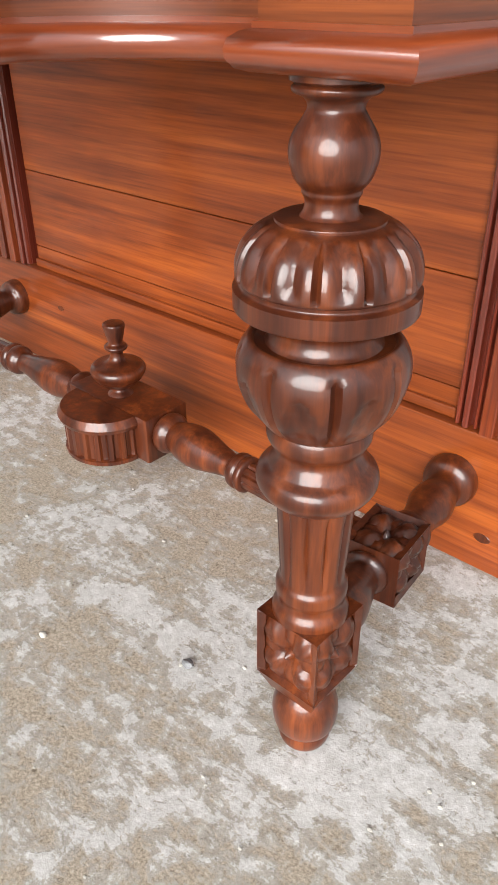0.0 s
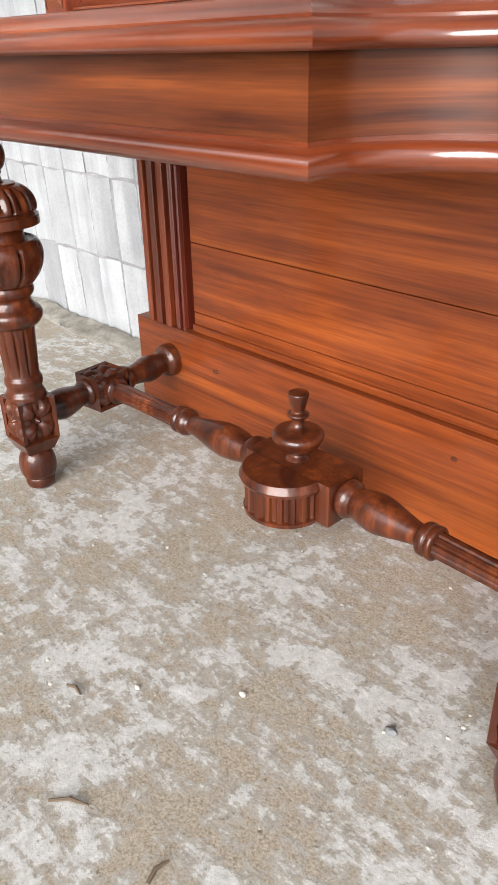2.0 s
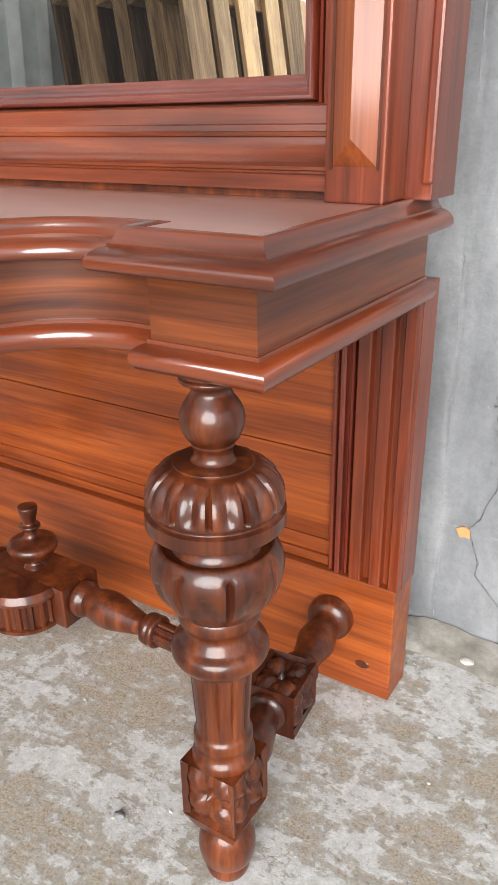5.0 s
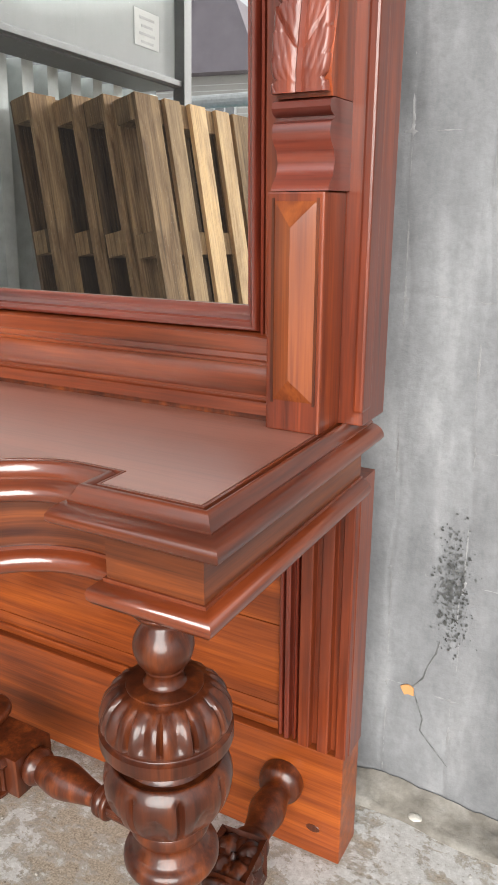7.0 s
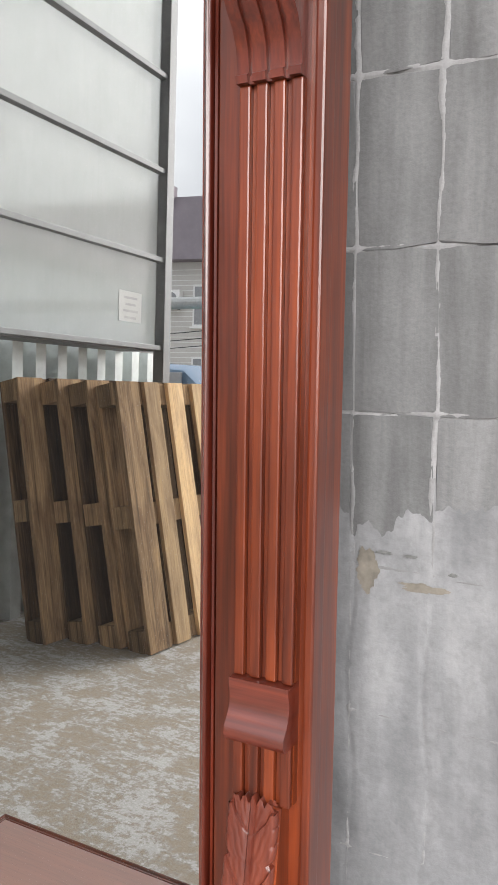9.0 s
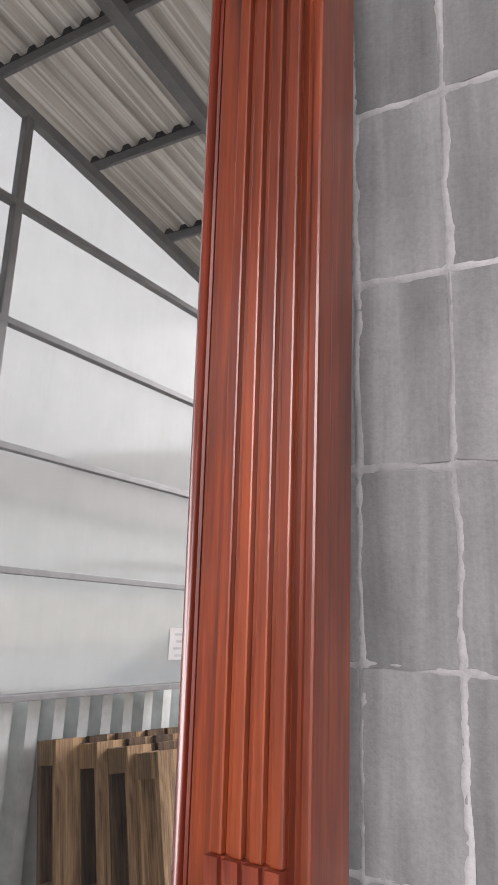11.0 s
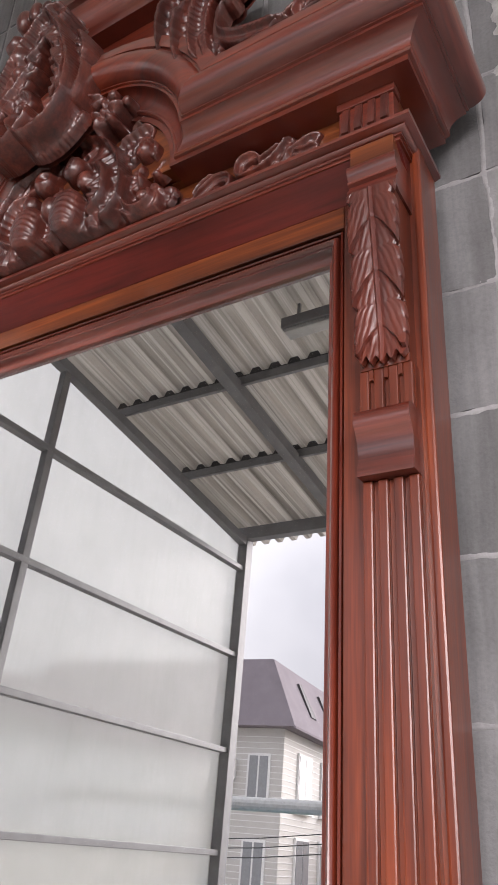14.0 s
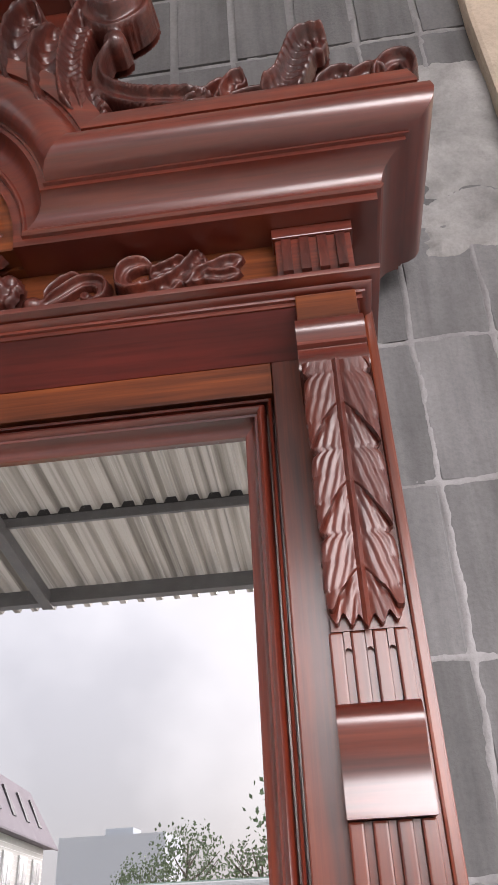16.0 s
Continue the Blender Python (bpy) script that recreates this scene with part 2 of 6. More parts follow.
def sheet(name, col, through_share, rough=0.35, stripes=(60, 60, 4), dirt=0.2):
    """A milky plastic sheet that lets part of the daylight through."""
    m, n, l, b = mat(name, rough)
    f = noise_tex(n, l, coords(n, l, (2, 2, 2)), 3.0, 6.0, 0.6)
    d = noise_tex(n, l, coords(n, l, stripes), 1.0, 4.0)
    c = ramp(n, l, f, [(0.3, tuple(x * 0.94 for x in col)), (0.65, col)])
    c = mixc(n, l, dirt, c, ramp(n, l, d, [(0.34, (0.36, 0.35, 0.33)) if dirt > 0.5 else (0.3, (0.85, 0.85, 0.84)), (0.55, (1, 1, 1))]), "MULTIPLY")
    l.new(c, b.inputs["Base Color"])
    t = n.new("ShaderNodeBsdfTranslucent")
    l.new(c, t.inputs["Color"])
    mx = n.new("ShaderNodeMixShader")
    mx.inputs[0].default_value = through_share
    out = n["Material Output"]
    l.new(b.outputs[0], mx.inputs[1])
    l.new(t.outputs[0], mx.inputs[2])
    l.new(mx.outputs[0], out.inputs["Surface"])
    return m


POLY = sheet("milky_polycarbonate", (0.87, 0.88, 0.85), 0.30, 0.16)
_b = POLY.node_tree.nodes["Principled BSDF"]
_b.inputs["Transmission Weight"].default_value, _b.inputs["IOR"].default_value = 0.85, 1.12
ROOFING = sheet("weathered_corrugated_roofing", (0.50, 0.475, 0.43), 0.16, 0.30, (34, 0.5, 0.5), 0.9)
STEEL = plain("grey_painted_steel", (0.165, 0.168, 0.172), 0.5, 0.2)
CORRUGATED = plain("grey_corrugated_metal", (0.66, 0.70, 0.69), 0.45, 0.1)
PALE_PINE = wood("fresh_pine", "z", (0.76, 0.545, 0.315), (0.62, 0.425, 0.235), (0.38, 0.245, 0.130), 0.75, 0.0, 4.0, 0.35)
GREY_PINE = wood("weathered_pine", "z", (0.50, 0.340, 0.190), (0.31, 0.200, 0.108), (0.100, 0.065, 0.038), 0.8, 0.0, 5.0, 0.65)
# brown pine made darker still, with the shadow between pallet boards in it
DARK_PINE = wood("old_brown_pine_with_shade", "z", (0.230, 0.145, 0.080), (0.120, 0.074, 0.042), (0.042, 0.028, 0.018), 0.8, 0.0, 5.0, 0.60)
PAPER = plain("white_paper", (0.58, 0.58, 0.57), 0.7, 0.0, 0.05)
INK = plain("grey_ink", (0.44, 0.44, 0.44), 0.7)
HOUSE_WALL = plain("cream_siding", (0.53, 0.515, 0.485), 0.7, 0.0, 0.06, 2.0)
# roof colour paled towards grey, with the house's distance haze in it
HOUSE_ROOF = plain("hazed_purple_brown_metal_roof", (0.215, 0.190, 0.210), 0.88, 0.0, 0.12, 1.0)
HOUSE_ROOF.node_tree.nodes["Principled BSDF"].inputs["Specular IOR Level"].default_value = 0.12
ROOF_HOLE = plain("dark_roof_window", (0.045, 0.040, 0.045), 0.7)
GLASS_DARK = plain("dark_window_glass", (0.26, 0.27, 0.28), 0.08, 0.0, 0.1)
TRIM = plain("white_window_trim", (0.75, 0.75, 0.74), 0.5, 0.0, 0.05)
PIPE = plain("pale_grey_pipe", (0.40, 0.41, 0.40), 0.5, 0.3)
BLACK = plain("black_rubber", (0.02, 0.02, 0.022), 0.6)
CARPAINT = plain("blue_grey_car_paint", (0.16, 0.24, 0.34), 0.25, 0.4, 0.06, 2.0, 0.8)
TARP = plain("teal_tarpaulin", (0.05, 0.36, 0.30), 0.6)
# red and green lightened: the low hall's distance haze is put into both
RED_WALL = plain("hazed_red_cladding", (0.36, 0.20, 0.17), 0.7)
GREEN_ROOF = plain("hazed_green_roof", (0.30, 0.40, 0.34), 0.7)
LEAF = plain("green_foliage", (0.10, 0.145, 0.07), 0.6, 0.0, 0.4, 3.0)
BARK = plain("grey_bark", (0.10, 0.08, 0.06), 0.9)
# distance haze of the far block is in this colour; the hall shares it
HAZE_WALL = plain("hazed_pale_concrete", (0.44, 0.47, 0.50), 0.8)
STONE = plain("gravel_grey", (0.42, 0.40, 0.36), 0.9, 0.0, 0.3, 30.0)
TWIG = plain("brown_twig", (0.12, 0.085, 0.055), 0.85)
mirror_mat, _n, _l, _b = mat("silvered_mirror", 0.0, 1.0)
_b.inputs["Base Color"].default_value = (0.74, 0.75, 0.74, 1)
_b.inputs["Roughness"].default_value = 0.004
# a thin film of dust on the glass
_d, _x = _n.new("ShaderNodeBsdfDiffuse"), _n.new("ShaderNodeMixShader")
_d.inputs["Color"].default_value = (0.62, 0.61, 0.60, 1)
_x.inputs[0].default_value = 0.010
_l.new(_b.outputs[0], _x.inputs[1])
_l.new(_d.outputs[0], _x.inputs[2])
_l.new(_x.outputs[0], _n["Material Output"].inputs["Surface"])


# ---- mesh helpers ----
def link(bm, name, material, parent=None, label="", smooth=None):
    bmesh.ops.recalc_face_normals(bm, faces=bm.faces)
    me = bpy.data.meshes.new(name)
    bm.to_mesh(me)
    bm.free()
    me.materials.append(material)
    ob = new(name, me)
    if smooth is not None:
        me.shade_smooth()
        me.set_sharp_from_angle(angle=radians(smooth))
    if parent:
        ob.parent = parent
    if label:
        ob["label"] = label
    return ob


def part(name, bm, material, parent, label="", smooth=None):
    return link(bm, name, material, parent, label, smooth)


def thing(name, label, category, at=(0, 0, 0), group="", kind="", rz=0.0):
    ob = new(name)
    ob.matrix_world = pose(*at, 0, 0, rz)
    return tagged(ob, label, category, group, kind)


def boxm(x0, x1, y0, y1, z0, z1, bev=0.0, bm=None):
    own = bm is None
    bm = bm or bmesh.new()
    r = bmesh.ops.create_cube(bm, size=1.0, matrix=Matrix.Translation(((x0 + x1) / 2, (y0 + y1) / 2, (z0 + z1) / 2)) @ Matrix.Diagonal((abs(x1 - x0), abs(y1 - y0), abs(z1 - z0), 1)))
    if bev:
        es = list({e for v in r["verts"] for e in v.link_edges})
        bmesh.ops.bevel(bm, geom=es, offset=bev, segments=2, affect="EDGES", profile=0.6)
    return bm


def lathe(profile, segs=40, centre=(0, 0, 0), wob=None, bm=None, m=None):
    """profile: (radius, height) from bottom to top. wob(angle, height) scales the radius."""
    bm = bm or bmesh.new()
    rings = []
    for r, z in profile:
        ring = []
        for k in range(segs):
            a = 2 * math.pi * k / segs
            q = r * (wob(a, z) if wob else 1.0)
            v = Vector((q * math.cos(a), q * math.sin(a), z))
            ring.append(bm.verts.new((m @ v) if m else v + Vector(centre)))
        rings.append(ring)
    for a, b in zip(rings, rings[1:]):
        for k in range(segs):
            bm.faces.new((a[k], a[(k + 1) % segs], b[(k + 1) % segs], b[k]))
    bm.faces.new(rings[0][::-1])
    bm.faces.new(rings[-1])
    return bm


def soft_profile(pts, steps=3):
    """A smooth curve through turned-wood points; points given twice stay sharp."""
    out = [pts[0]]
    for i in range(len(pts) - 1):
        p0, p1, p2, p3 = pts[max(i - 1, 0)], pts[i], pts[i + 1], pts[min(i + 2, len(pts) - 1)]
        if p1 == p2:
            continue
        if p0 == p1:
            p0 = (2 * p1[0] - p2[0], 2 * p1[1] - p2[1])
        if p3 == p2:
            p3 = (2 * p2[0] - p1[0], 2 * p2[1] - p1[1])
        for k in range(1, steps + 1):
            t = k / steps
            out.append(tuple(0.5 * (2 * p1[j] + (p2[j] - p0[j]) * t + (2 * p0[j] - 5 * p1[j] + 4 * p2[j] - p3[j]) * t * t + (3 * p1[j] - p0[j] - 3 * p2[j] + p3[j]) * t ** 3) for j in (0, 1)))
    return [(max(r, 0.0008), z) for r, z in out]


def moulding(path, prof, to3, closed=False, bm=None):
    """Sweeps prof, (outward, along the third axis), along a plane path, with mitred corners. to3(u, v, w) gives the place."""
    bm = bm or bmesh.new()
    n = len(path)
    rings = []
    for i in range(n):
        p = Vector(path[i])
        d0 = (p - Vector(path[i - 1])).normalized() if (i or closed) else None
        d1 = (Vector(path[(i + 1) % n]) - p).normalized() if (i < n - 1 or closed) else None
        d0, d1 = d0 or d1, d1 or d0
        n0, n1 = Vector((d0.y, -d0.x)), Vector((d1.y, -d1.x))
        mt = n0 + n1
        mt = mt / max(mt.dot(n0), 0.25)
        rings.append([bm.verts.new(to3(*(p + mt * a), b)) for a, b in prof])
    k = len(prof)
    for a, b in zip(rings, rings[1:] + ([rings[0]] if closed else [])):
        for j in range(k):
            bm.faces.new((a[j], a[(j + 1) % k], b[(j + 1) % k], b[j]))
    if not closed:
        bm.faces.new(rings[0])
        bm.faces.new(rings[-1][::-1])
    return bm


def arc(cx, cy, r, a0, a1, k=6):
    return [(cx + r * math.cos(radians(a0 + (a1 - a0) * i / k)), cy + r * math.sin(radians(a0 + (a1 - a0) * i / k))) for i in range(k + 1)]


def extrude_x(prof, x0, x1, bm=None):
    """A bar along x with the section prof, given as (y, z)."""
    bm = bm or bmesh.new()
    a = [bm.verts.new((x0, y, z)) for y, z in prof]
    b = [bm.verts.new((x1, y, z)) for y, z in prof]
    k = len(prof)
    for j in range(k):
        bm.faces.new((a[j], a[(j + 1) % k], b[(j + 1) % k], b[j]))
    bm.faces.new(a[::-1])
    bm.faces.new(b)
    return bm


def tube(points, radii, segs=10, bm=None, squash=1.0):
    """A tapering round bar through points."""
    bm = bm or bmesh.new()
    pts = [Vector(p) for p in points]
    rings, up = [], Vector((0, -1, 0.13))
    for i, p in enumerate(pts):
        d = (pts[min(i + 1, len(pts) - 1)] - pts[max(i - 1, 0)]).normalized()
        s = d.cross(up)
        s = s.normalized() if s.length > 1e-4 else Vector((1, 0, 0))
        u = s.cross(d).normalized()
        rings.append([bm.verts.new(p + (s * math.cos(2 * math.pi * k / segs) + u * squash * math.sin(2 * math.pi * k / segs)) * radii[i]) for k in range(segs)])
    for a, b in zip(rings, rings[1:]):
        for k in range(segs):
            bm.faces.new((a[k], a[(k + 1) % segs], b[(k + 1) % segs], b[k]))
    bm.faces.new(rings[0][::-1])
    bm.faces.new(rings[-1])
    return bm


# ---- ground, walls, roof ----
XC = -0.012                       # middle of the furniture
def floor_height(y):
    """Level outside; by the back wall the concrete falls towards it."""
    k = min(1.0, max(0.0, (y + 2.05) / 1.0))
    return (-0.0073 - 0.0419 * min(y, 0.3)) * k * k * (3 - 2 * k)


g_x = [-200, -120, -60, -30, -15, -8, -4, -2, 0, 2, 4, 8, 15, 30, 60, 120, 200]
g_y = [-260, -160, -90, -50, -30, -15, -8, -5, -3] + [-2.1 + 0.05 * i for i in range(24)] + [-0.5, 0.0, 0.3, 2, 10, 40, 80]
me = bpy.data.meshes.new("ground")
me.from_pydata([(x, y, floor_height(y)) for y in g_y for x in g_x], [], [(j * len(g_x) + i, j * len(g_x) + i + 1, (j + 1) * len(g_x) + i + 1, (j + 1) * len(g_x) + i) for j in range(len(g_y) - 1) for i in range(len(g_x) - 1)])
me.materials.append(FLOOR)
me.shade_smooth()
ground = new("ground", me)
tagged(ground, "worn pale concrete ground with sandy patches", "ground", kind="structure")

# back wall, upright behind the leaning furniture
LEAN = math.degrees(math.atan(0.045))
wall_north = boxm(-1.95, 2.6, 0.0, 0.2, -0.05, 4.35)
wall_north = link(wall_north, "wall_north", MORTAR)
wall_north.matrix_world = LEAN_BACK @ pose(0, 0.045, 0, LEAN, 0, 0)
tagged(wall_north, "grey cement block wall with pale mortar joints", "wall", kind="structure")
BW, BH, GAP = 0.0735, 0.143, 0.0040
rng = random.Random(4)


def block_mesh(k, material, w=BW - GAP, h=BH - GAP, t=0.0030):
    b = boxm(-w / 2, w / 2, -t, 0.004, -h / 2, h / 2)
    bmesh.ops.subdivide_edges(b, edges=b.edges, cuts=1)
    r = random.Random(k)
    for v in b.verts:
        if v.co.y < -t * 0.5:
            v.co += Vector((r.uniform(-0.0026, 0.0026), r.uniform(-0.0006, 0.0008), r.uniform(-0.0034, 0.0034)))
            if abs(abs(v.co.x) - w / 2) < 0.003 or abs(abs(v.co.z) - h / 2) < 0.003:
                v.co.y += 0.0014
    me = bpy.data.meshes.new("block")
    b.to_mesh(me)
    b.free()
    me.materials.append(material)
    return me


GREY_BLOCKS = [block_mesh(k, BLOCK) for k in range(5)]
PALE_BLOCKS = [block_mesh(30 + k, LIGHT_BLOCK) for k in range(5)]
rest_grey, rest_pale = bmesh.new(), bmesh.new()


def far_blocks(bmx, x, z, t):
    boxm(x - BW / 2 + 0.005, x + BW / 2 - 0.005, -t, 0.004, z - BH / 2 + 0.005, z + BH / 2 - 0.005, bm=bmx)


X_JOINT, Z_JOINT = 0.441, 2.289 - 15 * BH
for i in range(-32, 30):
    for j in range(-1, 30):
        z = Z_JOINT + (j + 0.5) * BH
        if z + BH / 2 < 0.03 or z > 4.25:
            continue
        drift = rng.uniform(-0.001, 0.001)
        x = X_JOINT + (i + 0.5) * BW + drift
        low = z + BH / 2 < 0.98
        if low and x > -0.42:
            continue
        near = (0.30 < x < 0.80 and z < 2.95) or (x < -0.40 and x > -1.1 and z < 0.62)
        if near:
            ob = new("block", (PALE_BLOCKS if low else GREY_BLOCKS)[rng.randrange(5)])
            ob.parent = wall_north
            ob.matrix_basis = pose(x, -0.0005 - rng.uniform(0, 0.0015), z, rng.uniform(-0.4, 0.4), rng.uniform(-0.5, 0.5), rng.choice((0, 0)))
        else:
            far_blocks(rest_pale if low else rest_grey, x, z, 0.003)
tagged(part("block_rest", rest_grey, BLOCK, wall_north), kind="stuff")
tagged(part("block_rest", rest_pale, LIGHT_BLOCK, wall_north), kind="stuff")


def mortar_beds(x0, x1, z0, z1, step, name, proud=0.0):
    """Mortar smeared unevenly over the edges of the blocks; between the joints it lies hidden behind them."""
    nx, nz = int((x1 - x0) / step), int((z1 - z0) / step)
    vs, fs = [], []
    for i in range(nz + 1):
        z = z0 + (z1 - z0) * i / nz
        for j in range(nx + 1):
            x = x0 + (x1 - x0) * j / nx
            wob = 0.0035 * noise.noise(Vector((x * 22, 3, z * 22)))
            jx = abs(((x - X_JOINT + wob) / BW + 0.5) % 1.0 - 0.5) * BW
            jz = abs(((z - Z_JOINT + wob) / BH + 0.5) % 1.0 - 0.5) * BH
            q = noise.noise(Vector((x * 90, 8, z * 90))) + 0.7 * noise.noise(Vector((x * 240, 1, z * 240)))
            wide = 0.0028 + 0.0018 * min(1.0, max(0.0, z - 1.25) / 0.4) + 0.0020 * noise.noise(Vector((x * 35, 6, z * 35)))
            bed = max(math.exp(-(jx / wide) ** 2), math.exp(-(jz / wide) ** 2))
            vs.append((x, 0.0015 - bed * (0.0056 + proud + 0.0011 * q) - 0.0006 * q * (bed > 0.2), z))
    for i in range(nz):
        for j in range(nx):
            k = i * (nx + 1) + j
            fs.append((k, k + 1, k + nx + 2, k + nx + 1))
    me = bpy.data.meshes.new(name)
    me.from_pydata(vs, [], fs)
    me.materials.append(MORTAR)
    me.shade_smooth()
    ob = new(name, me)
    ob.parent = wall_north
    return tagged(ob, kind="stuff")


mortar_beds(0.31, 0.82, 0.98, 3.05, 0.0034, "mortar")
mortar_beds(-1.1, -0.40, 0.02, 0.64, 0.0045, "mortar")
mortar_beds(0.36, 0.62, 0.02, 1.09, 0.0036, "washed_joints", 0.0023)


def wash_coat(x0, x1, nx, name):
    """Whitewash trowelled thinly over the lower courses: the joints show through as faint hollows."""
    b = bmesh.new()
    nz = 260
    rows = []
    for i in range(nz + 1):
        row = []
        for j in range(nx + 1):
            x = x0 + (x1 - x0) * j / nx
            top = 1.082 + 0.020 * noise.noise(Vector((x * 7, 2, 0))) + 0.016 * noise.noise(Vector((x * 31, 5, 0))) + 0.014 * noise.noise(Vector((x * 120, 9, 0)))
            z = top * i / nz
            jx = abs(((x - X_JOINT + 0.004 * math.sin(z * 30)) / BW + 0.5) % 1.0 - 0.5) * BW
            jz = abs(((z - Z_JOINT + 0.004 * math.sin(x * 30)) / BH + 0.5) % 1.0 - 0.5) * BH
            hollow = 0.0013 * (math.exp(-(jx / 0.0026) ** 2) * (0.7 + 0.9 * noise.noise(Vector((x * 5, 1, z * 9)))) + math.exp(-(jz / 0.0026) ** 2) * (0.7 + 0.9 * noise.noise(Vector((x * 9, 4, z * 5)))))
            lump = 0.0012 * noise.fractal(Vector((x * 26, 7, z * 14)), 0.8, 2.2, 5)
            row.append(b.verts.new((x, -0.0058 + hollow * 0.8 + lump * 0.9 + 0.0045 * max(0.0, i / nz - 0.93) / 0.07, z)))
        rows.append(row)
    for p, q in zip(rows, rows[1:]):
        for j in range(nx):
            b.faces.new((p[j], p[j + 1], q[j + 1], q[j]))
    r = bmesh.ops.extrude_edge_only(b, edges=[e for e in b.edges if e.is_boundary])
    for v in r["geom"]:
        if isinstance(v, bmesh.types.BMVert):
            v.co.y = 0.002
    return part(name, b, WHITEWASH, wall_north, "whitewashed plaster, mottled grey", smooth=60)


wash_coat(-0.42, 0.30, 50, "whitewash")
wash_coat(0.30, 0.62, 150, "whitewash")
wash_coat(0.62, 0.86, 40, "whitewash")
wash_coat(0.86, 2.58, 90, "whitewash")

# rough plaster smeared over the upper courses, and beige plaster at the top of the wall
def plaster_patch(x0, x1, z0, z1, step):
    nx, nz = int((x1 - x0) / step), int((z1 - z0) / step)
    vs, fs = [], []
    for i in range(nz + 1):
        for j in range(nx + 1):
            x, z = x0 + (x1 - x0) * j / nx, z0 + (z1 - z0) * i / nz
            rough_ = noise.fractal(Vector((x * 16, 2, z * 16)), 0.75, 2.2, 5)
            edge = min((x - 0.455) / 0.05, (z - 2.635 - 0.10 * max(0.0, 0.62 - x)) / 0.05, (2.965 - z) / 0.06, 1.0) + 0.55 * noise.fractal(Vector((x * 13, 9, z * 22)), 0.8, 2.1, 4)
            crack = 0.004 * math.exp(-((z - 2.745 - 0.014 * noise.noise(Vector((x * 18, 5, 0)))) / 0.0022) ** 2)
            vs.append((x, 0.004 - 0.0105 * min(1.0, max(0.0, edge * 1.6)) - 0.0042 * rough_ * (edge > 0.1) + crack, z))
    for i in range(nz):
        for j in range(nx):
            k = i * (nx + 1) + j
            fs.append((k, k + 1, k + nx + 2, k + nx + 1))
    me = bpy.data.meshes.new("plaster_band")
    me.from_pydata(vs, [], fs)
    me.materials.append(PLASTER)
    me.shade_smooth()
    ob = new("plaster_band", me)
    ob.parent = wall_north
    ob["label"] = "rough grey plaster patch with cracks"


plaster_patch(0.42, 0.86, 2.58, 3.0, 0.0036)
bm = boxm(0.0, 1.6, -0.024, 0.0, -0.665, 0.9, 0.006)
bmesh.ops.subdivide_edges(bm, edges=bm.edges, cuts=6, use_grid_fill=True)
for v in bm.verts:
    if v.co.x < 0.05:
        v.co.x += 0.03 * noise.noise(Vector((0, 0, v.co.z * 5))) + 0.012 * noise.noise(Vector((3, 0, v.co.z * 19)))
ob = part("beige_plaster", bm, BEIGE, wall_north, "flaking beige plaster")
ob.matrix_basis = pose(0.568, 0.0, 3.43)


def stain(points, material, name, label, thick=0.0015):
    b = bmesh.new()
    f = b.faces.new([b.verts.new((x, -0.0070, z)) for x, z in points])
    r = bmesh.ops.extrude_face_region(b, geom=[f])
    for v in r["geom"]:
        if isinstance(v, bmesh.types.BMVert):
            v.co.y -= thick
    return part(name, b, material, wall_north, label)


def ragged(cx, cz, rx, rz, seed, k=18):
    r = random.Random(seed)
    return [(cx + rx * math.cos(2 * math.pi * i / k) * r.uniform(0.6, 1.1), cz + rz * math.sin(2 * math.pi * i / k) * r.uniform(0.6, 1.1)) for i in range(k)]


def chipped(cx, cz, rx, rz, seed, k=64):
    """The uneven outline of a patch where the whitewash has come off."""
    out = []
    for i in range(k):
        a = 2 * math.pi * i / k
        p = Vector((math.cos(a), math.sin(a), seed))
        q = 1.0 + 0.45 * noise.noise(p * 1.7) + 0.30 * noise.noise(p * 4.5) + 0.16 * noise.noise(p * 11.0)
        out.append((cx + rx * q * math.cos(a), cz + rz * q * math.sin(a)))
    return out


CLAY = plain("bare_clay_patch", (0.183, 0.166, 0.140), 0.95, 0.0, 0.35, 60.0)
SOOT = plain("black_mould_patch", (0.135, 0.137, 0.134), 0.95, 0.0, 0.5, 90.0)
ORANGE = plain("orange_chip", (0.52, 0.26, 0.10), 0.9)
stain(chipped(0.384, 1.0, 0.0105, 0.019, 3), CLAY, "bare_patch", "brown bare patch in the whitewash", 0.0004)
stain(chipped(0.436, 0.990, 0.022, 0.0038, 5), CLAY, "bare_patch", "brown bare streak in the whitewash", 0.0004)
bm = bmesh.new()
r_ = random.Random(60)
for k in range(640):                                    # a cloud of fine mould specks
    q = abs(r_.gauss(0, 0.0008)) + 0.0003
    a = r_.gauss(0, 0.034)
    pts = ragged(0.433 + r_.gauss(0, 0.0080) - 0.10 * a * (a < 0) * 0.5, 0.278 + a, q, q * r_.uniform(0.7, 1.6), 90 + k, 6)
    bm.faces.new([bm.verts.new((x, -0.0074 - 0.0002 * (k % 5), z)) for x, z in pts])
bmesh.ops.extrude_face_region(bm, geom=bm.faces[:])
tagged(part("mould_specks", bm, SOOT, wall_north, "black mould specks on the whitewash"), kind="stuff")
for x, z, a in ((0.399, 1.019, 0.010), (0.424, 1.018, 0.009), (0.462, 1.006, 0.006)):
    stain(chipped(x, z, a * 0.7, 0.0016, x * 90), SOOT, "dark_pit", "dark pit in the joint", 0.0004)
stain(ragged(0.392, 0.142, 0.009, 0.008, 11, 9), ORANGE, "orange_chip", "small orange chip in the plaster")
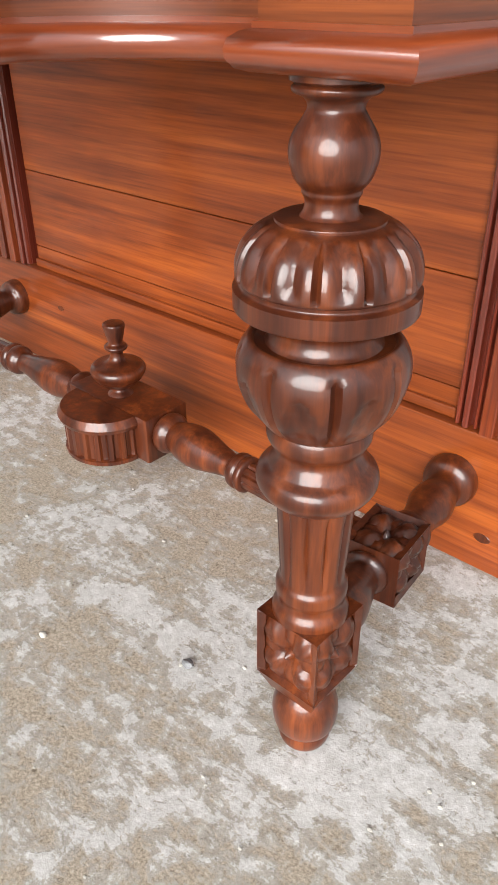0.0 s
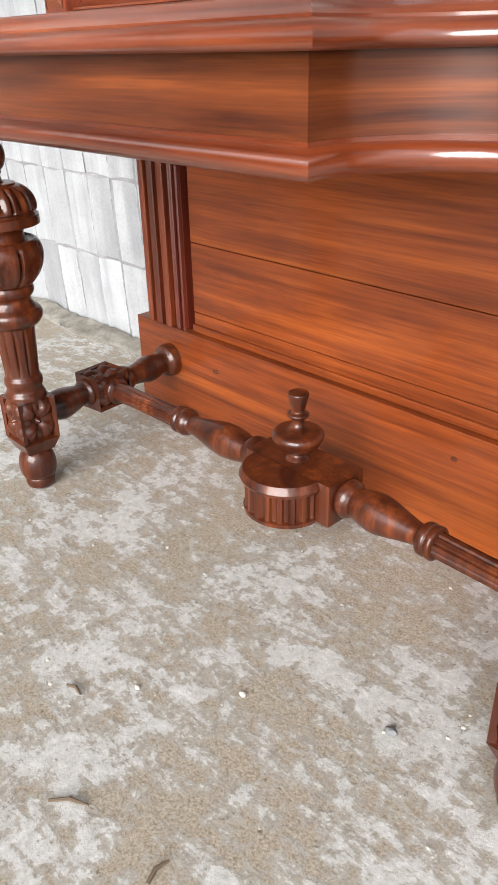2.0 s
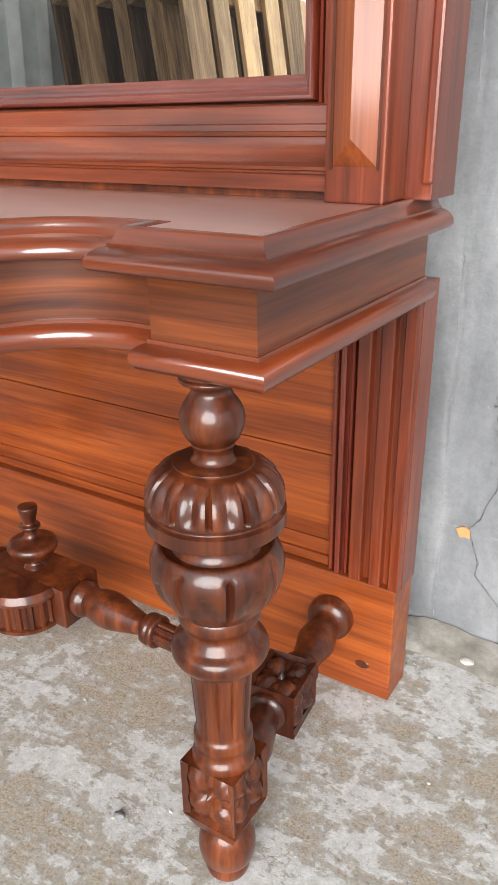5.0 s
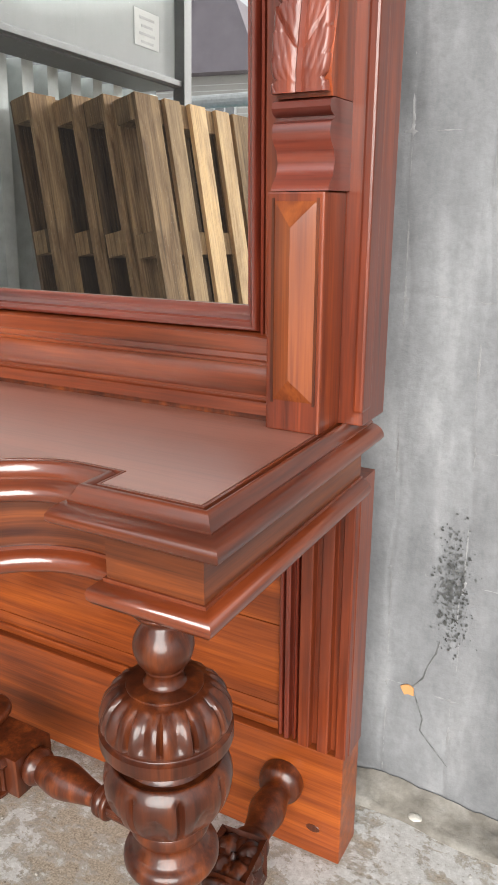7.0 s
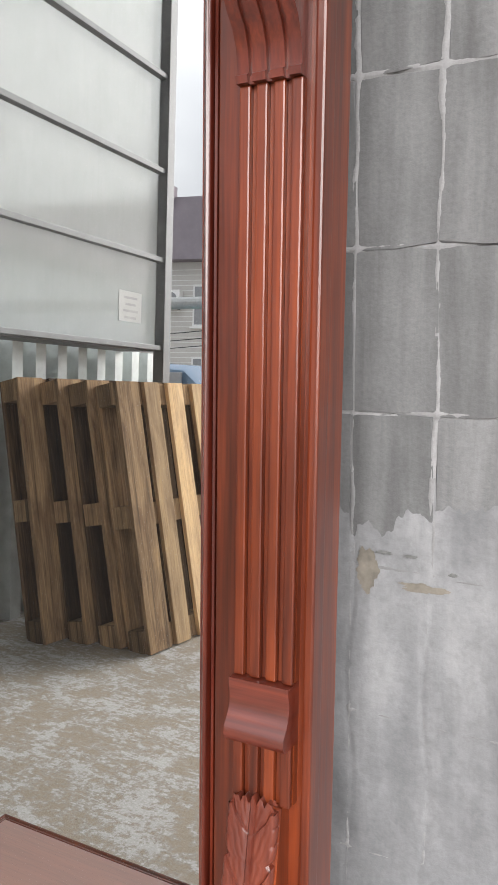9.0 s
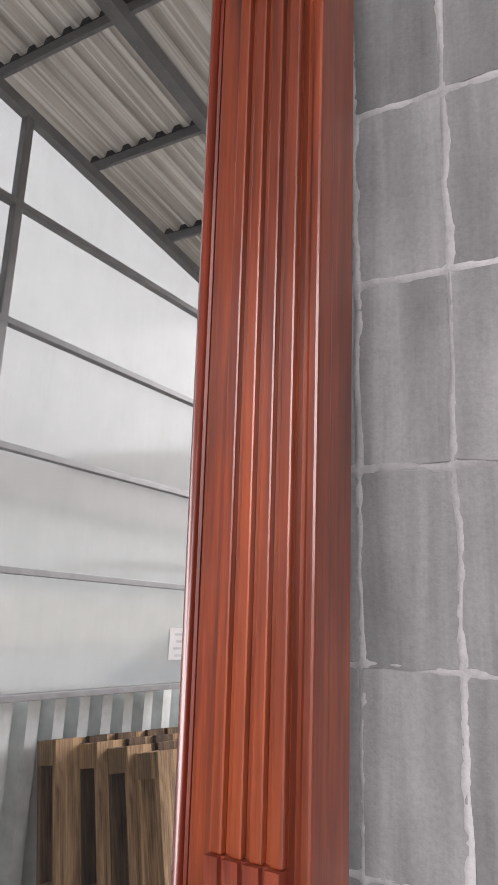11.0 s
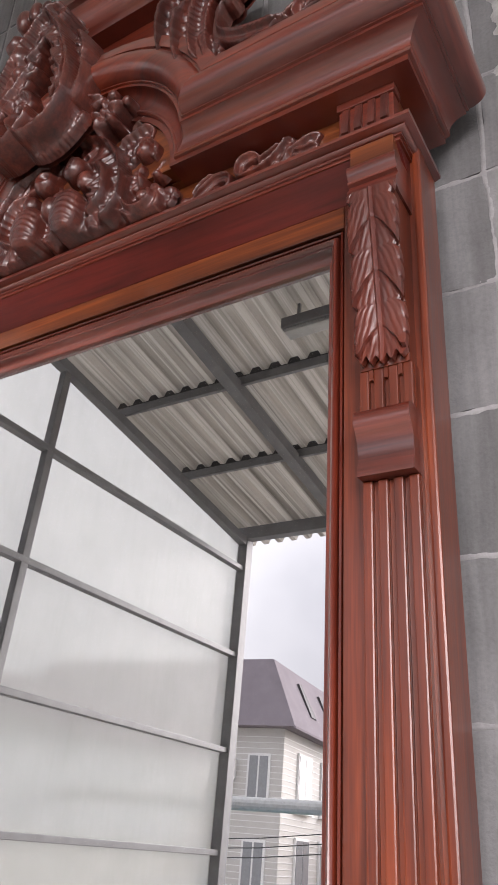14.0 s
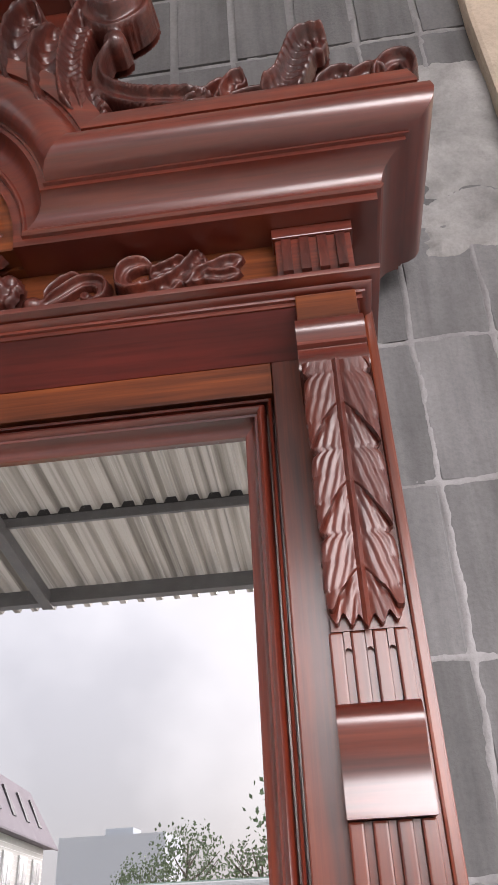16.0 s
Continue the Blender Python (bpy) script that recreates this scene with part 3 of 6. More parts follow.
bm = tube([(0.424, -0.0076, 0.215), (0.421, -0.0076, 0.198), (0.413, -0.0076, 0.180), (0.409, -0.0076, 0.163), (0.398, -0.0076, 0.148), (0.404, -0.0076, 0.128), (0.411, -0.0076, 0.108), (0.409, -0.0076, 0.092), (0.424, -0.0076, 0.075), (0.442, -0.0076, 0.055)],
          [0.0003, 0.0007, 0.0005, 0.0008, 0.0004, 0.0006, 0.0009, 0.0005, 0.0008, 0.0003], 5)
part("crack", bm, SOOT, wall_north, "thin dark crack in the plaster")
# low rounded mortar foot along the wall
bm = bmesh.new()
for i in range(560):
    x = -1.9 + i * 0.008
    h, d = 0.011 + 0.012 * noise.noise(Vector((x * 9, 0, 0))), 0.045 + 0.022 * noise.noise(Vector((x * 7, 3, 0)))
    prof = [(0.0, -0.01), (0.0, h), (-0.012, h - 0.003), (-d * 0.4, h * 0.7), (-d * 0.6, h * 0.5), (-d * 0.8, h * 0.3), (-d, 0.003), (-d - 0.01, -0.01)]
    ring = []
    for y, z in prof:
        lump = noise.fractal(Vector((x * 42, y * 42, 2)), 0.7, 2.2, 4) if -0.01 < z else 0.0
        ring.append(bm.verts.new((x, y + 0.036 + 0.004 * lump * (y < -0.001), z + 0.0045 * lump)))
    if i:
        for k in range(len(prof) - 1):
            bm.faces.new((last[k], last[k + 1], ring[k + 1], ring[k]))
    last = ring
skirt = link(bm, "trim_wall_foot", FOOT, smooth=60)
skirt.matrix_world = LEAN_BACK
tagged(skirt, "rough grey mortar foot along the block wall", "trim", kind="structure")

# side wall: steel frame, corrugated skirting, milky sheets
SX = -1.82
wall_west = thing("wall_west", "milky polycarbonate wall on a grey steel frame", "wall", (SX, -1.6, 0), kind="structure")
ROOF = lambda y: 3.62 + 0.155 * (y + 3.23)
RAILS = (1.385, 1.875, 2.36, 2.87, 3.385)
for y, q in ((-3.23, 0.035), (-1.56, 0.020), (-0.02, 0.035)):
    part("post", boxm(-q, q, y + 1.6 - q, y + 1.6 + q, 0, ROOF(y) - 0.03, 0.004), STEEL, wall_west)
for z in RAILS:
    part("rail", boxm(-0.02, 0.022, -1.6, 1.6, z - 0.014, z + 0.014, 0.003), STEEL, wall_west)
bm = boxm(-0.02, 0.03, -1.62, 1.6, 0, 0.05, 0.003)
for v in bm.verts:
    v.co.z += ROOF(v.co.y - 1.6) - 0.09
part("top_rail", bm, STEEL, wall_west)
for k in range(4):
    bm = boxm(-0.034, -0.024, -1.6, 1.6, RAILS[k] + 0.004, RAILS[k + 1] - 0.004)
    part("panel", bm, POLY, wall_west)
bm = boxm(-0.034, -0.024, -1.6, 1.6, RAILS[4] + 0.004, 3.5)
for v in bm.verts:
    if v.co.z > 3.4:
        v.co.z = ROOF(v.co.y - 1.6) - 0.05
part("panel", bm, POLY, wall_west)
bm = bmesh.new()
prof = []
for k in range(24):
    y = -2.08 + k * 0.16
    prof += [(-0.25, y), (-0.25, y + 0.070), (-0.330, y + 0.080), (-0.330, y + 0.150)]
lo = [bm.verts.new((x, y, 0.0)) for x, y in prof]
hi = [bm.verts.new((x, y, 1.37)) for x, y in prof]
for k in range(len(prof) - 1):
    bm.faces.new((lo[k], lo[k + 1], hi[k + 1], hi[k]))
part("skirting_rail", boxm(-0.25, -0.02, -1.6, 1.6, 1.365, 1.385), STEEL, wall_west)
part("skirting_sheet", bm, CORRUGATED, wall_west, "grey corrugated metal skirting")
notice = thing("notice", "small white paper notice on the milky sheet", "notice", (SX + 0.0, -2.95, 1.58))
part("sheet", boxm(-0.022, -0.019, -0.10, 0.10, -0.07, 0.09), PAPER, notice)
for k, w in enumerate((0.06, 0.045, 0.065, 0.05)):
    part("text_bar", boxm(-0.0185, -0.0175, -w, w, 0.05 - k * 0.035, 0.062 - k * 0.035), INK, notice)

# roof: corrugated sheet on purlins
bm = bmesh.new()
NX = 552
rows = []
for y in (-3.42, 0.12):
    row = []
    for i in range(NX + 1):
        x = -1.95 + i * 4.6 / NX
        ph = (x / 0.1) % 1.0
        h = 0.0 if ph < 0.35 else (ph - 0.35) / 0.12 if ph < 0.47 else 1.0 if ph < 0.86 else (1 - ph) / 0.14
        row.append(bm.verts.new((x, y, ROOF(y) + 0.03 + 0.035 * h)))
    rows.append(row)
for i in range(NX):
    bm.faces.new((rows[0][i], rows[0][i + 1], rows[1][i + 1], rows[1][i]))
ceiling = link(bm, "ceiling", ROOFING)
tagged(ceiling, "weathered translucent corrugated roof sheets", "ceiling", kind="structure")
frame_roof = thing("roof_frame", "dark grey steel roof purlins and rafters", "roof frame", (0, -3.2, 3.6), kind="structure")
for y, s in ((-3.22, 0.05), (-2.58, 0.017), (-1.99, 0.017), (-1.4, 0.017), (-0.8, 0.017), (-0.2, 0.017)):
    part("purlin", boxm(-1.9, 2.6, y - s * 0.6 + 3.2, y + s * 0.6 + 3.2, ROOF(y) - 3.6 - s, ROOF(y) - 3.6 + 0.028, 0.003), STEEL, frame_roof)
# a dark strip on each purlin fills the gaps under the corrugations
for y in (-2.58, -1.99, -1.4, -0.8, -0.2):
    part("gap_strip", boxm(-1.9, 2.6, y + 3.2 - 0.011, y + 3.2 + 0.011, ROOF(y) - 3.6 + 0.0285, ROOF(y) - 3.6 + 0.059), BLACK, frame_roof, "dark strip under the corrugations")
for x in (-1.14, 0.55, 2.2):
    bm = boxm(x - 0.03, x + 0.03, -0.05, 3.3, -0.06, 0.0, 0.003)
    for v in bm.verts:
        v.co.z += ROOF(v.co.y - 3.2) - 3.6
    part("rafter", bm, STEEL, frame_roof)
batten = thing("ceiling_lamp", "grey batten lamp hung under the roof", "lamp", (-0.52, -1.66, 3.74))
part("housing", boxm(-0.18, 0.18, -0.04, 0.04, 0.0, 0.05, 0.006), STEEL, batten)
part("diffuser", boxm(-0.17, 0.17, -0.03, 0.03, -0.018, 0.0, 0.006), PIPE, batten)
for x in (-0.12, 0.12):
    part("hanger", boxm(x - 0.006, x + 0.006, -0.006, 0.006, 0.05, 0.13), STEEL, batten)


def curve_through(pts, n):
    """n + 1 points on a smooth curve through pts (tuples of any length)."""
    out, last = [], len(pts) - 1
    for i in range(n + 1):
        s = min(i / n * last, last - 1e-6)
        k = int(s)
        t = s - k
        p1, p2 = pts[k], pts[k + 1]
        p0 = pts[k - 1] if k else tuple(2 * a - b for a, b in zip(p1, p2))
        p3 = pts[k + 2] if k + 2 <= last else tuple(2 * b - a for a, b in zip(p1, p2))
        out.append(tuple(0.5 * (2 * b + (c - a) * t + (2 * a - 5 * b + 4 * c - d) * t * t + (3 * b - a - 3 * c + d) * t ** 3) for a, b, c, d in zip(p0, p1, p2, p3)))
    return out


# ---- console table ----
def across(x):
    return 2 * XC - x


table = thing("console_table", "dark red mahogany console table with turned carved legs", "console table")
table.matrix_world = LEAN_BACK
front = [(0.191, -0.413)] + arc(0.2730, -0.4120, 0.0838, 168, 92, 10) + [(0.304, -0.3283), (0.304, -0.353), (0.375, -0.353)]
FACE = [(across(0.375), -0.105)] + [(across(x), y) for x, y in reversed(front)] + front + [(0.375, -0.105)]
flat = lambda u, v, w: (u, v, w)
part("apron", moulding(FACE, [(-0.016, 0.424), (0, 0.424), (0, 0.480), (-0.016, 0.480)], flat), WX, table, smooth=35)
LOWER = [(-0.014, 0.416), (0.004, 0.416), (0.0115, 0.4175), (0.0155, 0.421), (0.0165, 0.4245), (0.0145, 0.4285), (0.009, 0.431), (0.003, 0.432), (0.003, 0.4345), (-0.001, 0.4345), (-0.014, 0.4345)]
LOWER = [(a * 0.62 if a > 0 else a, z) for a, z in LOWER]
part("apron_moulding", moulding(FACE, LOWER, flat), RAILWOOD, table, smooth=50)
UPPER = [(-0.02, 0.4740), (0.0180, 0.4740), (0.0225, 0.4748), (0.0243, 0.4770), (0.0240, 0.4805), (0.0215, 0.4842), (0.0175, 0.4866), (0.0145, 0.4872), (0.0145, 0.4886), (0.0125, 0.4902), (0.0112, 0.4930), (0.0100, 0.4958), (0.0086, 0.4972), (0.0070, 0.4974),
         (0.0056, 0.4962), (0.0050, 0.4942), (0.0028, 0.4942), (0.0022, 0.4962), (0.0006, 0.4965), (-0.0008, 0.4948), (-0.02, 0.4948)]
part("top_moulding", moulding([(x, -0.122 if y == -0.105 else y) for x, y in FACE], UPPER, flat), RAILWOOD, table, smooth=50)
bm = bmesh.new()
pts = [(x, -0.09 if y == -0.105 else y) for x, y in FACE]
tops = []
for i, (x, y) in enumerate(pts):
    dx = 0.0012 if x > XC else -0.0012
    tops.append((x - dx, y + (0.0012 if y < -0.12 else 0)))
f = bm.faces.new([bm.verts.new((x, y, 0.4815)) for x, y in tops])
r = bmesh.ops.extrude_face_region(bm, geom=[f])
for v in r["geom"]:
    if isinstance(v, bmesh.types.BMVert):
        v.co.z = 0.4960
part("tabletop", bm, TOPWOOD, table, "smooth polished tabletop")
# under-frame boards that carry the leg tops
for x0, x1 in ((0.313, 0.363), (across(0.363), across(0.313))):
    part("leg_block", boxm(x0, x1, -0.346, -0.29, 0.4185, 0.46), WX, table)


def flutes(count, depth, lo, hi, sharp=2.0):
    def w(a, z):
        if not lo < z < hi:
            return 1.0
        s = abs(math.sin(a * count / 2))
        return 1.0 - depth * (1 - min(1.0, s * sharp)) * min(1.0, (z - lo) / 0.004, (hi - z) / 0.004)
    return w


def gadroon(a, z):
    """Broad lobes over the disc, each with a hollow spoon cut into it."""
    if not 0.3205 < z < 0.3460:
        return 1.0
    edge = min(1.0, (z - 0.3205) / 0.003, (0.3460 - z) / 0.003)
    c = (a * 12 / (2 * math.pi)) % 1.0 - 0.5
    seam = -0.10 * math.exp(-((0.5 - abs(c)) / 0.07) ** 2)
    spoon = -0.085 * math.exp(-(c / 0.17) ** 2) * min(1.0, max(0.0, (z - 0.3215) / 0.005))
    return 1.0 + edge * (seam + spoon)


def petals(a, z):
    """Eight lobes on the cup, each with an arched sunk panel."""
    if not 0.247 < z < 0.2885:
        return 1.0
    e = min(1.0, (z - 0.247) / 0.004, (0.2885 - z) / 0.004)
    c = (a * 8 / (2 * math.pi)) % 1.0 - 0.5
    seam = -0.10 * math.exp(-((0.5 - abs(c)) / 0.05) ** 2)
    sunk = -0.062 if abs(c) < 0.2 * math.sqrt(max(0.0, 1 - (max(0, z - 0.262) / 0.014) ** 2)) and z < 0.276 else 0.0
    return 1.0 + e * (seam + sunk)


def rosette_block(h, z0, z1, taper, centre=(0, 0, 0), m=None):
    """A square block with a four-petalled flower carved into its upright sides."""
    bm = bmesh.new()
    n = 26
    zl = z0 + taper
    for k in range(4):
        rot = Matrix.Rotation(math.pi / 2 * k, 4, "Z")
        rows = []
        for i in range(n + 1):
            v = -1 + 2 * i / n
            row = []
            for j in range(n + 1):
                u = -1 + 2 * j / n
                rho, th = math.hypot(u, v), math.atan2(v, u)
                petal = max(0.0, abs(math.sin(2 * th)) ** 1.8) * max(0.0, 1 - ((rho - 0.62) / 0.48) ** 2)
                small = 0.45 * max(0.0, abs(math.cos(2 * th)) ** 5) * max(0.0, 1 - ((rho - 0.6) / 0.36) ** 2)
                crease = -0.5 * petal * math.exp(-((abs(abs(th) % (math.pi / 2) - math.pi / 4)) / 0.09) ** 2)
                knob = 0.8 * max(0.0, 1 - (rho / 0.15) ** 2)
                rim = 1.0 if max(abs(u), abs(v)) > 0.93 else 0.0
                d_ = 0.0 if rim else -0.0056 + 0.0078 * max(petal, small, knob) + 0.0040 * crease
                d_ = min(d_, 0.0022)
                row.append(bm.verts.new(rot @ Vector((u * h, -h - d_, (zl + z1) / 2 + v * (z1 - zl) / 2))))
            rows.append(row)
        for a, b in zip(rows, rows[1:]):
            for j in range(n):
                bm.faces.new((a[j], a[j + 1], b[j + 1], b[j]))
        lo = [bm.verts.new(rot @ Vector((x * h * 0.72, -h * 0.72, z0))) for x in (-1, 1)]
        bm.faces.new([lo[0], lo[1]] + rows[0][::-1])
        hi = bm.verts.new((0, 0, z1))
        bm.faces.new([hi] + rows[-1])
        bm.faces.new((lo[0], lo[1], bm.verts.new((0, 0, z0))))
    bmesh.ops.remove_doubles(bm, verts=bm.verts, dist=1e-5)
    bmesh.ops.transform(bm, matrix=m or Matrix.Translation(centre), verts=bm.verts)
    return bm


turned = lathe


def leg(x, y, tall=1.0):
    c = (x, y, 0)

    def lathe(profile, segs, centre, wob=None):
        bm = turned(profile, segs, centre, wob)
        bmesh.ops.scale(bm, vec=(1, 1, tall), verts=bm.verts)
        return bm

    low = soft_profile([(0.0120, 0.0), (0.0160, 0.0015), (0.0178, 0.007), (0.0172, 0.0125), (0.0160, 0.0138), (0.0160, 0.0138), (0.0203, 0.0165), (0.0224, 0.030), (0.0198, 0.0425), (0.0150, 0.0495), (0.0150, 0.054)])
    base = part("leg", lathe(soft_profile([(0.0235, 0.116), (0.0235, 0.116), (0.0232, 0.121), (0.0205, 0.126), (0.0205, 0.130), (0.0216, 0.133), (0.0216, 0.139), (0.0198, 0.1425), (0.0192, 0.145), (0.0192, 0.145),
                                           (0.0224, 0.2005), (0.0224, 0.2005)], 5), 132, c, flutes(11, 0.13, 0.1465, 0.199, 1.6)), DARK, table, smooth=40)
    part("foot", lathe(low, 36, c), DARK, base, smooth=40)
    part("block", rosette_block(0.0232, 0.049 * tall, 0.1165 * tall, 0.016, c), DARK, base, "carved flower block", smooth=40)
    part("ring", lathe(soft_profile([(0.0225, 0.2), (0.0285, 0.203), (0.0335, 0.2105), (0.0325, 0.2175), (0.0275, 0.2215), (0.0275, 0.2215), (0.0262, 0.2235), (0.0235, 0.2285), (0.024, 0.232), (0.0265, 0.235),
                                     (0.0282, 0.239), (0.0275, 0.2435), (0.0265, 0.2455)]), 48, c), DARK, base, smooth=50)
    part("carved_cup", lathe(soft_profile([(0.0270, 0.245), (0.0315, 0.249), (0.0385, 0.258), (0.0428, 0.2685), (0.0440, 0.2775), (0.0425, 0.2855), (0.0385, 0.2915), (0.0360, 0.2925), (0.0345, 0.2905), (0.0345, 0.2905),
                                           (0.0300, 0.2900)], 4), 96, c, petals), DARK, base, "bulbous cup carved with petals", smooth=50)
    part("collar", lathe(soft_profile([(0.0300, 0.2895), (0.0275, 0.2925), (0.0262, 0.298), (0.0290, 0.3060), (0.0330, 0.3075)]), 40, c), DARK, base, smooth=50)
    part("carved_disc", lathe(soft_profile([(0.0330, 0.3070), (0.0435, 0.3070), (0.0448, 0.3085), (0.0448, 0.3085), (0.0448, 0.3165), (0.0448, 0.3165), (0.0418, 0.3180), (0.0418, 0.3200), (0.0418, 0.3200), (0.0440, 0.3222),
                                            (0.0438, 0.3290), (0.0400, 0.3375), (0.0325, 0.3440), (0.0255, 0.3462), (0.0255, 0.3462), (0.0245, 0.3478), (0.0135, 0.3482)], 4), 120, c, gadroon), DARK, base, "gadrooned disc", smooth=45)
    part("neck", lathe(soft_profile([(0.0150, 0.3475), (0.0128, 0.3500), (0.0120, 0.3545), (0.0136, 0.3580), (0.0136, 0.3580), (0.0136, 0.3595), (0.0136, 0.3595), (0.0175, 0.3645), (0.0200, 0.3735), (0.0185, 0.3810), (0.0140, 0.3880),
                                     (0.0122, 0.3915), (0.0140, 0.3950), (0.0185, 0.3970), (0.0192, 0.3990), (0.0178, 0.4003), (0.0178, 0.4003), (0.0200, 0.4018), (0.0202, 0.4030), (0.0202, 0.4185)]), 40, c), DARK, base, "turned vase neck", smooth=45)


leg(0.331, -0.334, 1.03)
leg(-0.312, -0.345, 1.03)


def bar(name, p, q, prof, parent, segs=28, wob=None, label="", material=None):
    """A turned bar from p to q; prof holds (radius, share of the way)."""
    p, q = Vector(p), Vector(q)
    d = q - p
    m = Matrix.Translation(p) @ d.to_track_quat("Z", "Y").to_matrix().to_4x4()
    return part(name, lathe([(r, s * d.length) for r, s in soft_profile(prof)], segs, m=m, wob=wob), material or DARK, parent, label, smooth=45)


ZS = 0.083
VASE = [(0.010, 0.0), (0.0125, 0.06), (0.0125, 0.06), (0.0185, 0.25), (0.0195, 0.42), (0.0160, 0.68), (0.0135, 0.86), (0.0175, 0.92), (0.0180, 0.97), (0.0150, 1.0)]
CUP = [(0.0150, 0.0), (0.0180, 0.03), (0.0175, 0.10), (0.0135, 0.18), (0.0150, 0.34), (0.0185, 0.5), (0.0165, 0.66), (0.0140, 0.76), (0.0160, 0.82), (0.0215, 0.86), (0.0235, 0.93), (0.0235, 1.0)]
for xl, xb in ((0.328, 0.303), (-0.330, -0.357)):
    xm = xl + (xb - xl) * 0.5
    ang = math.degrees(math.atan2(xb - xl, 0.24))
    st = part("side_stretcher", rosette_block(0.0225, -0.0275, 0.0275, 0.0045, m=pose(xm, -0.220, ZS, 0, 0, -ang) @ pose(0, 0, 0, 90, 0, 0)), DARK, table, "flower-carved block in a turned stretcher", smooth=40)
    bar("turned_vase", (xl, -0.316, ZS), (xm, -0.246, ZS), VASE, st)
    bar("wall_cup", (xm, -0.194, ZS), (xb, -0.0975, ZS), CUP, st)

ROUND = [(0.0150, 0.0), (0.0195, 0.04), (0.0195, 0.10), (0.0150, 0.15), (0.0150, 0.15), (0.0190, 0.30), (0.0195, 0.44), (0.0140, 0.66), (0.0110, 0.80), (0.0125, 0.83), (0.0160, 0.86), (0.0165, 0.91), (0.0150, 0.93), (0.0165, 0.95), (0.0165, 0.985), (0.0130, 1.0)]
ped = part("long_stretcher", boxm(-0.056, 0.060, -0.232, -0.180, 0.056, 0.103, 0.002), DARK, table, "stretcher block with a fluted half-round front", smooth=40)
bm = bmesh.new()
CXP = 0.001
segs = 60
rows = []
for z, r0 in ((0.056, 0.043), (0.060, 0.0435), (0.061, 0.042), (0.090, 0.042), (0.0915, 0.0455), (0.096, 0.0475), (0.100, 0.0455), (0.103, 0.0435)):
    row = []
    for k in range(segs + 1):
        a = math.pi + math.pi * k / segs
        g = 1.0
        if 0.0605 < z < 0.0905:
            g = 0.93 if (k % 6) in (2, 3, 4) else 1.0
        row.append(bm.verts.new((CXP + r0 * g * math.cos(a), -0.2325 + r0 * g * math.sin(a) * 0.95, z)))
    rows.append(row)
for a, b in zip(rows, rows[1:]):
    for k in range(segs):
        bm.faces.new((a[k], a[k + 1], b[k + 1], b[k]))
bm.faces.new(rows[0][::-1])
bm.faces.new(rows[-1])
part("half_round", bm, DARK, ped, "fluted half-round", smooth=30)
part("finial", lathe(soft_profile([(0.0100, 0.102), (0.0125, 0.1035), (0.0075, 0.108), (0.0090, 0.1115), (0.0165, 0.1150), (0.0225, 0.1205), (0.0232, 0.1215), (0.0232, 0.1215), (0.0262, 0.1265), (0.0268, 0.1305), (0.0240, 0.1345), (0.0160, 0.1365),
                                  (0.0085, 0.1395), (0.0062, 0.1450), (0.0075, 0.1490), (0.0108, 0.1512), (0.0108, 0.1540), (0.0070, 0.1560), (0.0074, 0.1600), (0.0098, 0.1700), (0.0106, 0.1742), (0.0095, 0.1765), (0.004, 0.1770)]), 36, (-0.002, -0.210, 0)), DARK, ped, "turned finial", smooth=50)
YS = -0.208
bar("turned_vase", (0.059, YS, ZS), (0.172, YS - 0.004, ZS), ROUND, ped)
bar("fluted_rod", (0.170, YS - 0.004, ZS), (0.300, -0.217, ZS), [(0.0125, 0.0), (0.0120, 0.5), (0.0125, 0.9), (0.0125, 0.9), (0.0175, 0.93), (0.0175, 1.0)], ped, 40, lambda a, z: 1 - 0.12 * (abs(math.sin(a * 5)) < 0.45) * (z < 0.115))
bar("turned_vase", (-0.055, YS, ZS), (-0.196, YS - 0.004, ZS), ROUND, ped)
bar("fluted_rod", (-0.194, YS - 0.004, ZS), (-0.325, -0.217, ZS), [(0.0125, 0.0), (0.0120, 0.5), (0.0125, 0.9), (0.0125, 0.9), (0.0175, 0.93), (0.0175, 1.0)], ped, 40, lambda a, z: 1 - 0.12 * (abs(math.sin(a * 5)) < 0.45) * (z < 0.115))

# back frame of the table
part("plinth_board", boxm(-0.433, 0.368, -0.0965, -0.052, 0.0, 0.132, 0.0018), PANEL, table, "orange brown plinth board with knots")
for x, z, r in ((0.3380, 0.0340, 0.0060), (-0.2600, 0.0900, 0.0045), (0.1100, 0.1000, 0.0035)):
    bm = bmesh.new()
    bmesh.ops.create_cone(bm, cap_ends=True, segments=18, radius1=r, radius2=r * 0.9, depth=0.0006, matrix=Matrix.Translation((x, -0.0967, z)) @ Matrix.Rotation(radians(90), 4, "X") @ Matrix.Diagonal((1.35, 0.8, 1, 1)))
    part("knot", bm, DARK, table, "dark oval knot in the board")
for z0, z1 in ((0.1325, 0.1585), (0.1595, 0.252), (0.253, 0.424)):
    part("board", boxm(-0.315, 0.292, -0.0835, -0.066, z0, z1, 0.0008), PANEL, table)
part("panel_bead", boxm(-0.315, 0.292, -0.0880, -0.0836, 0.1325, 0.1425, 0.0015), PANEL, table)
part("panel_head", boxm(-0.315, 0.292, -0.0900, -0.0836, 0.404, 0.424, 0.0015), WX, table)


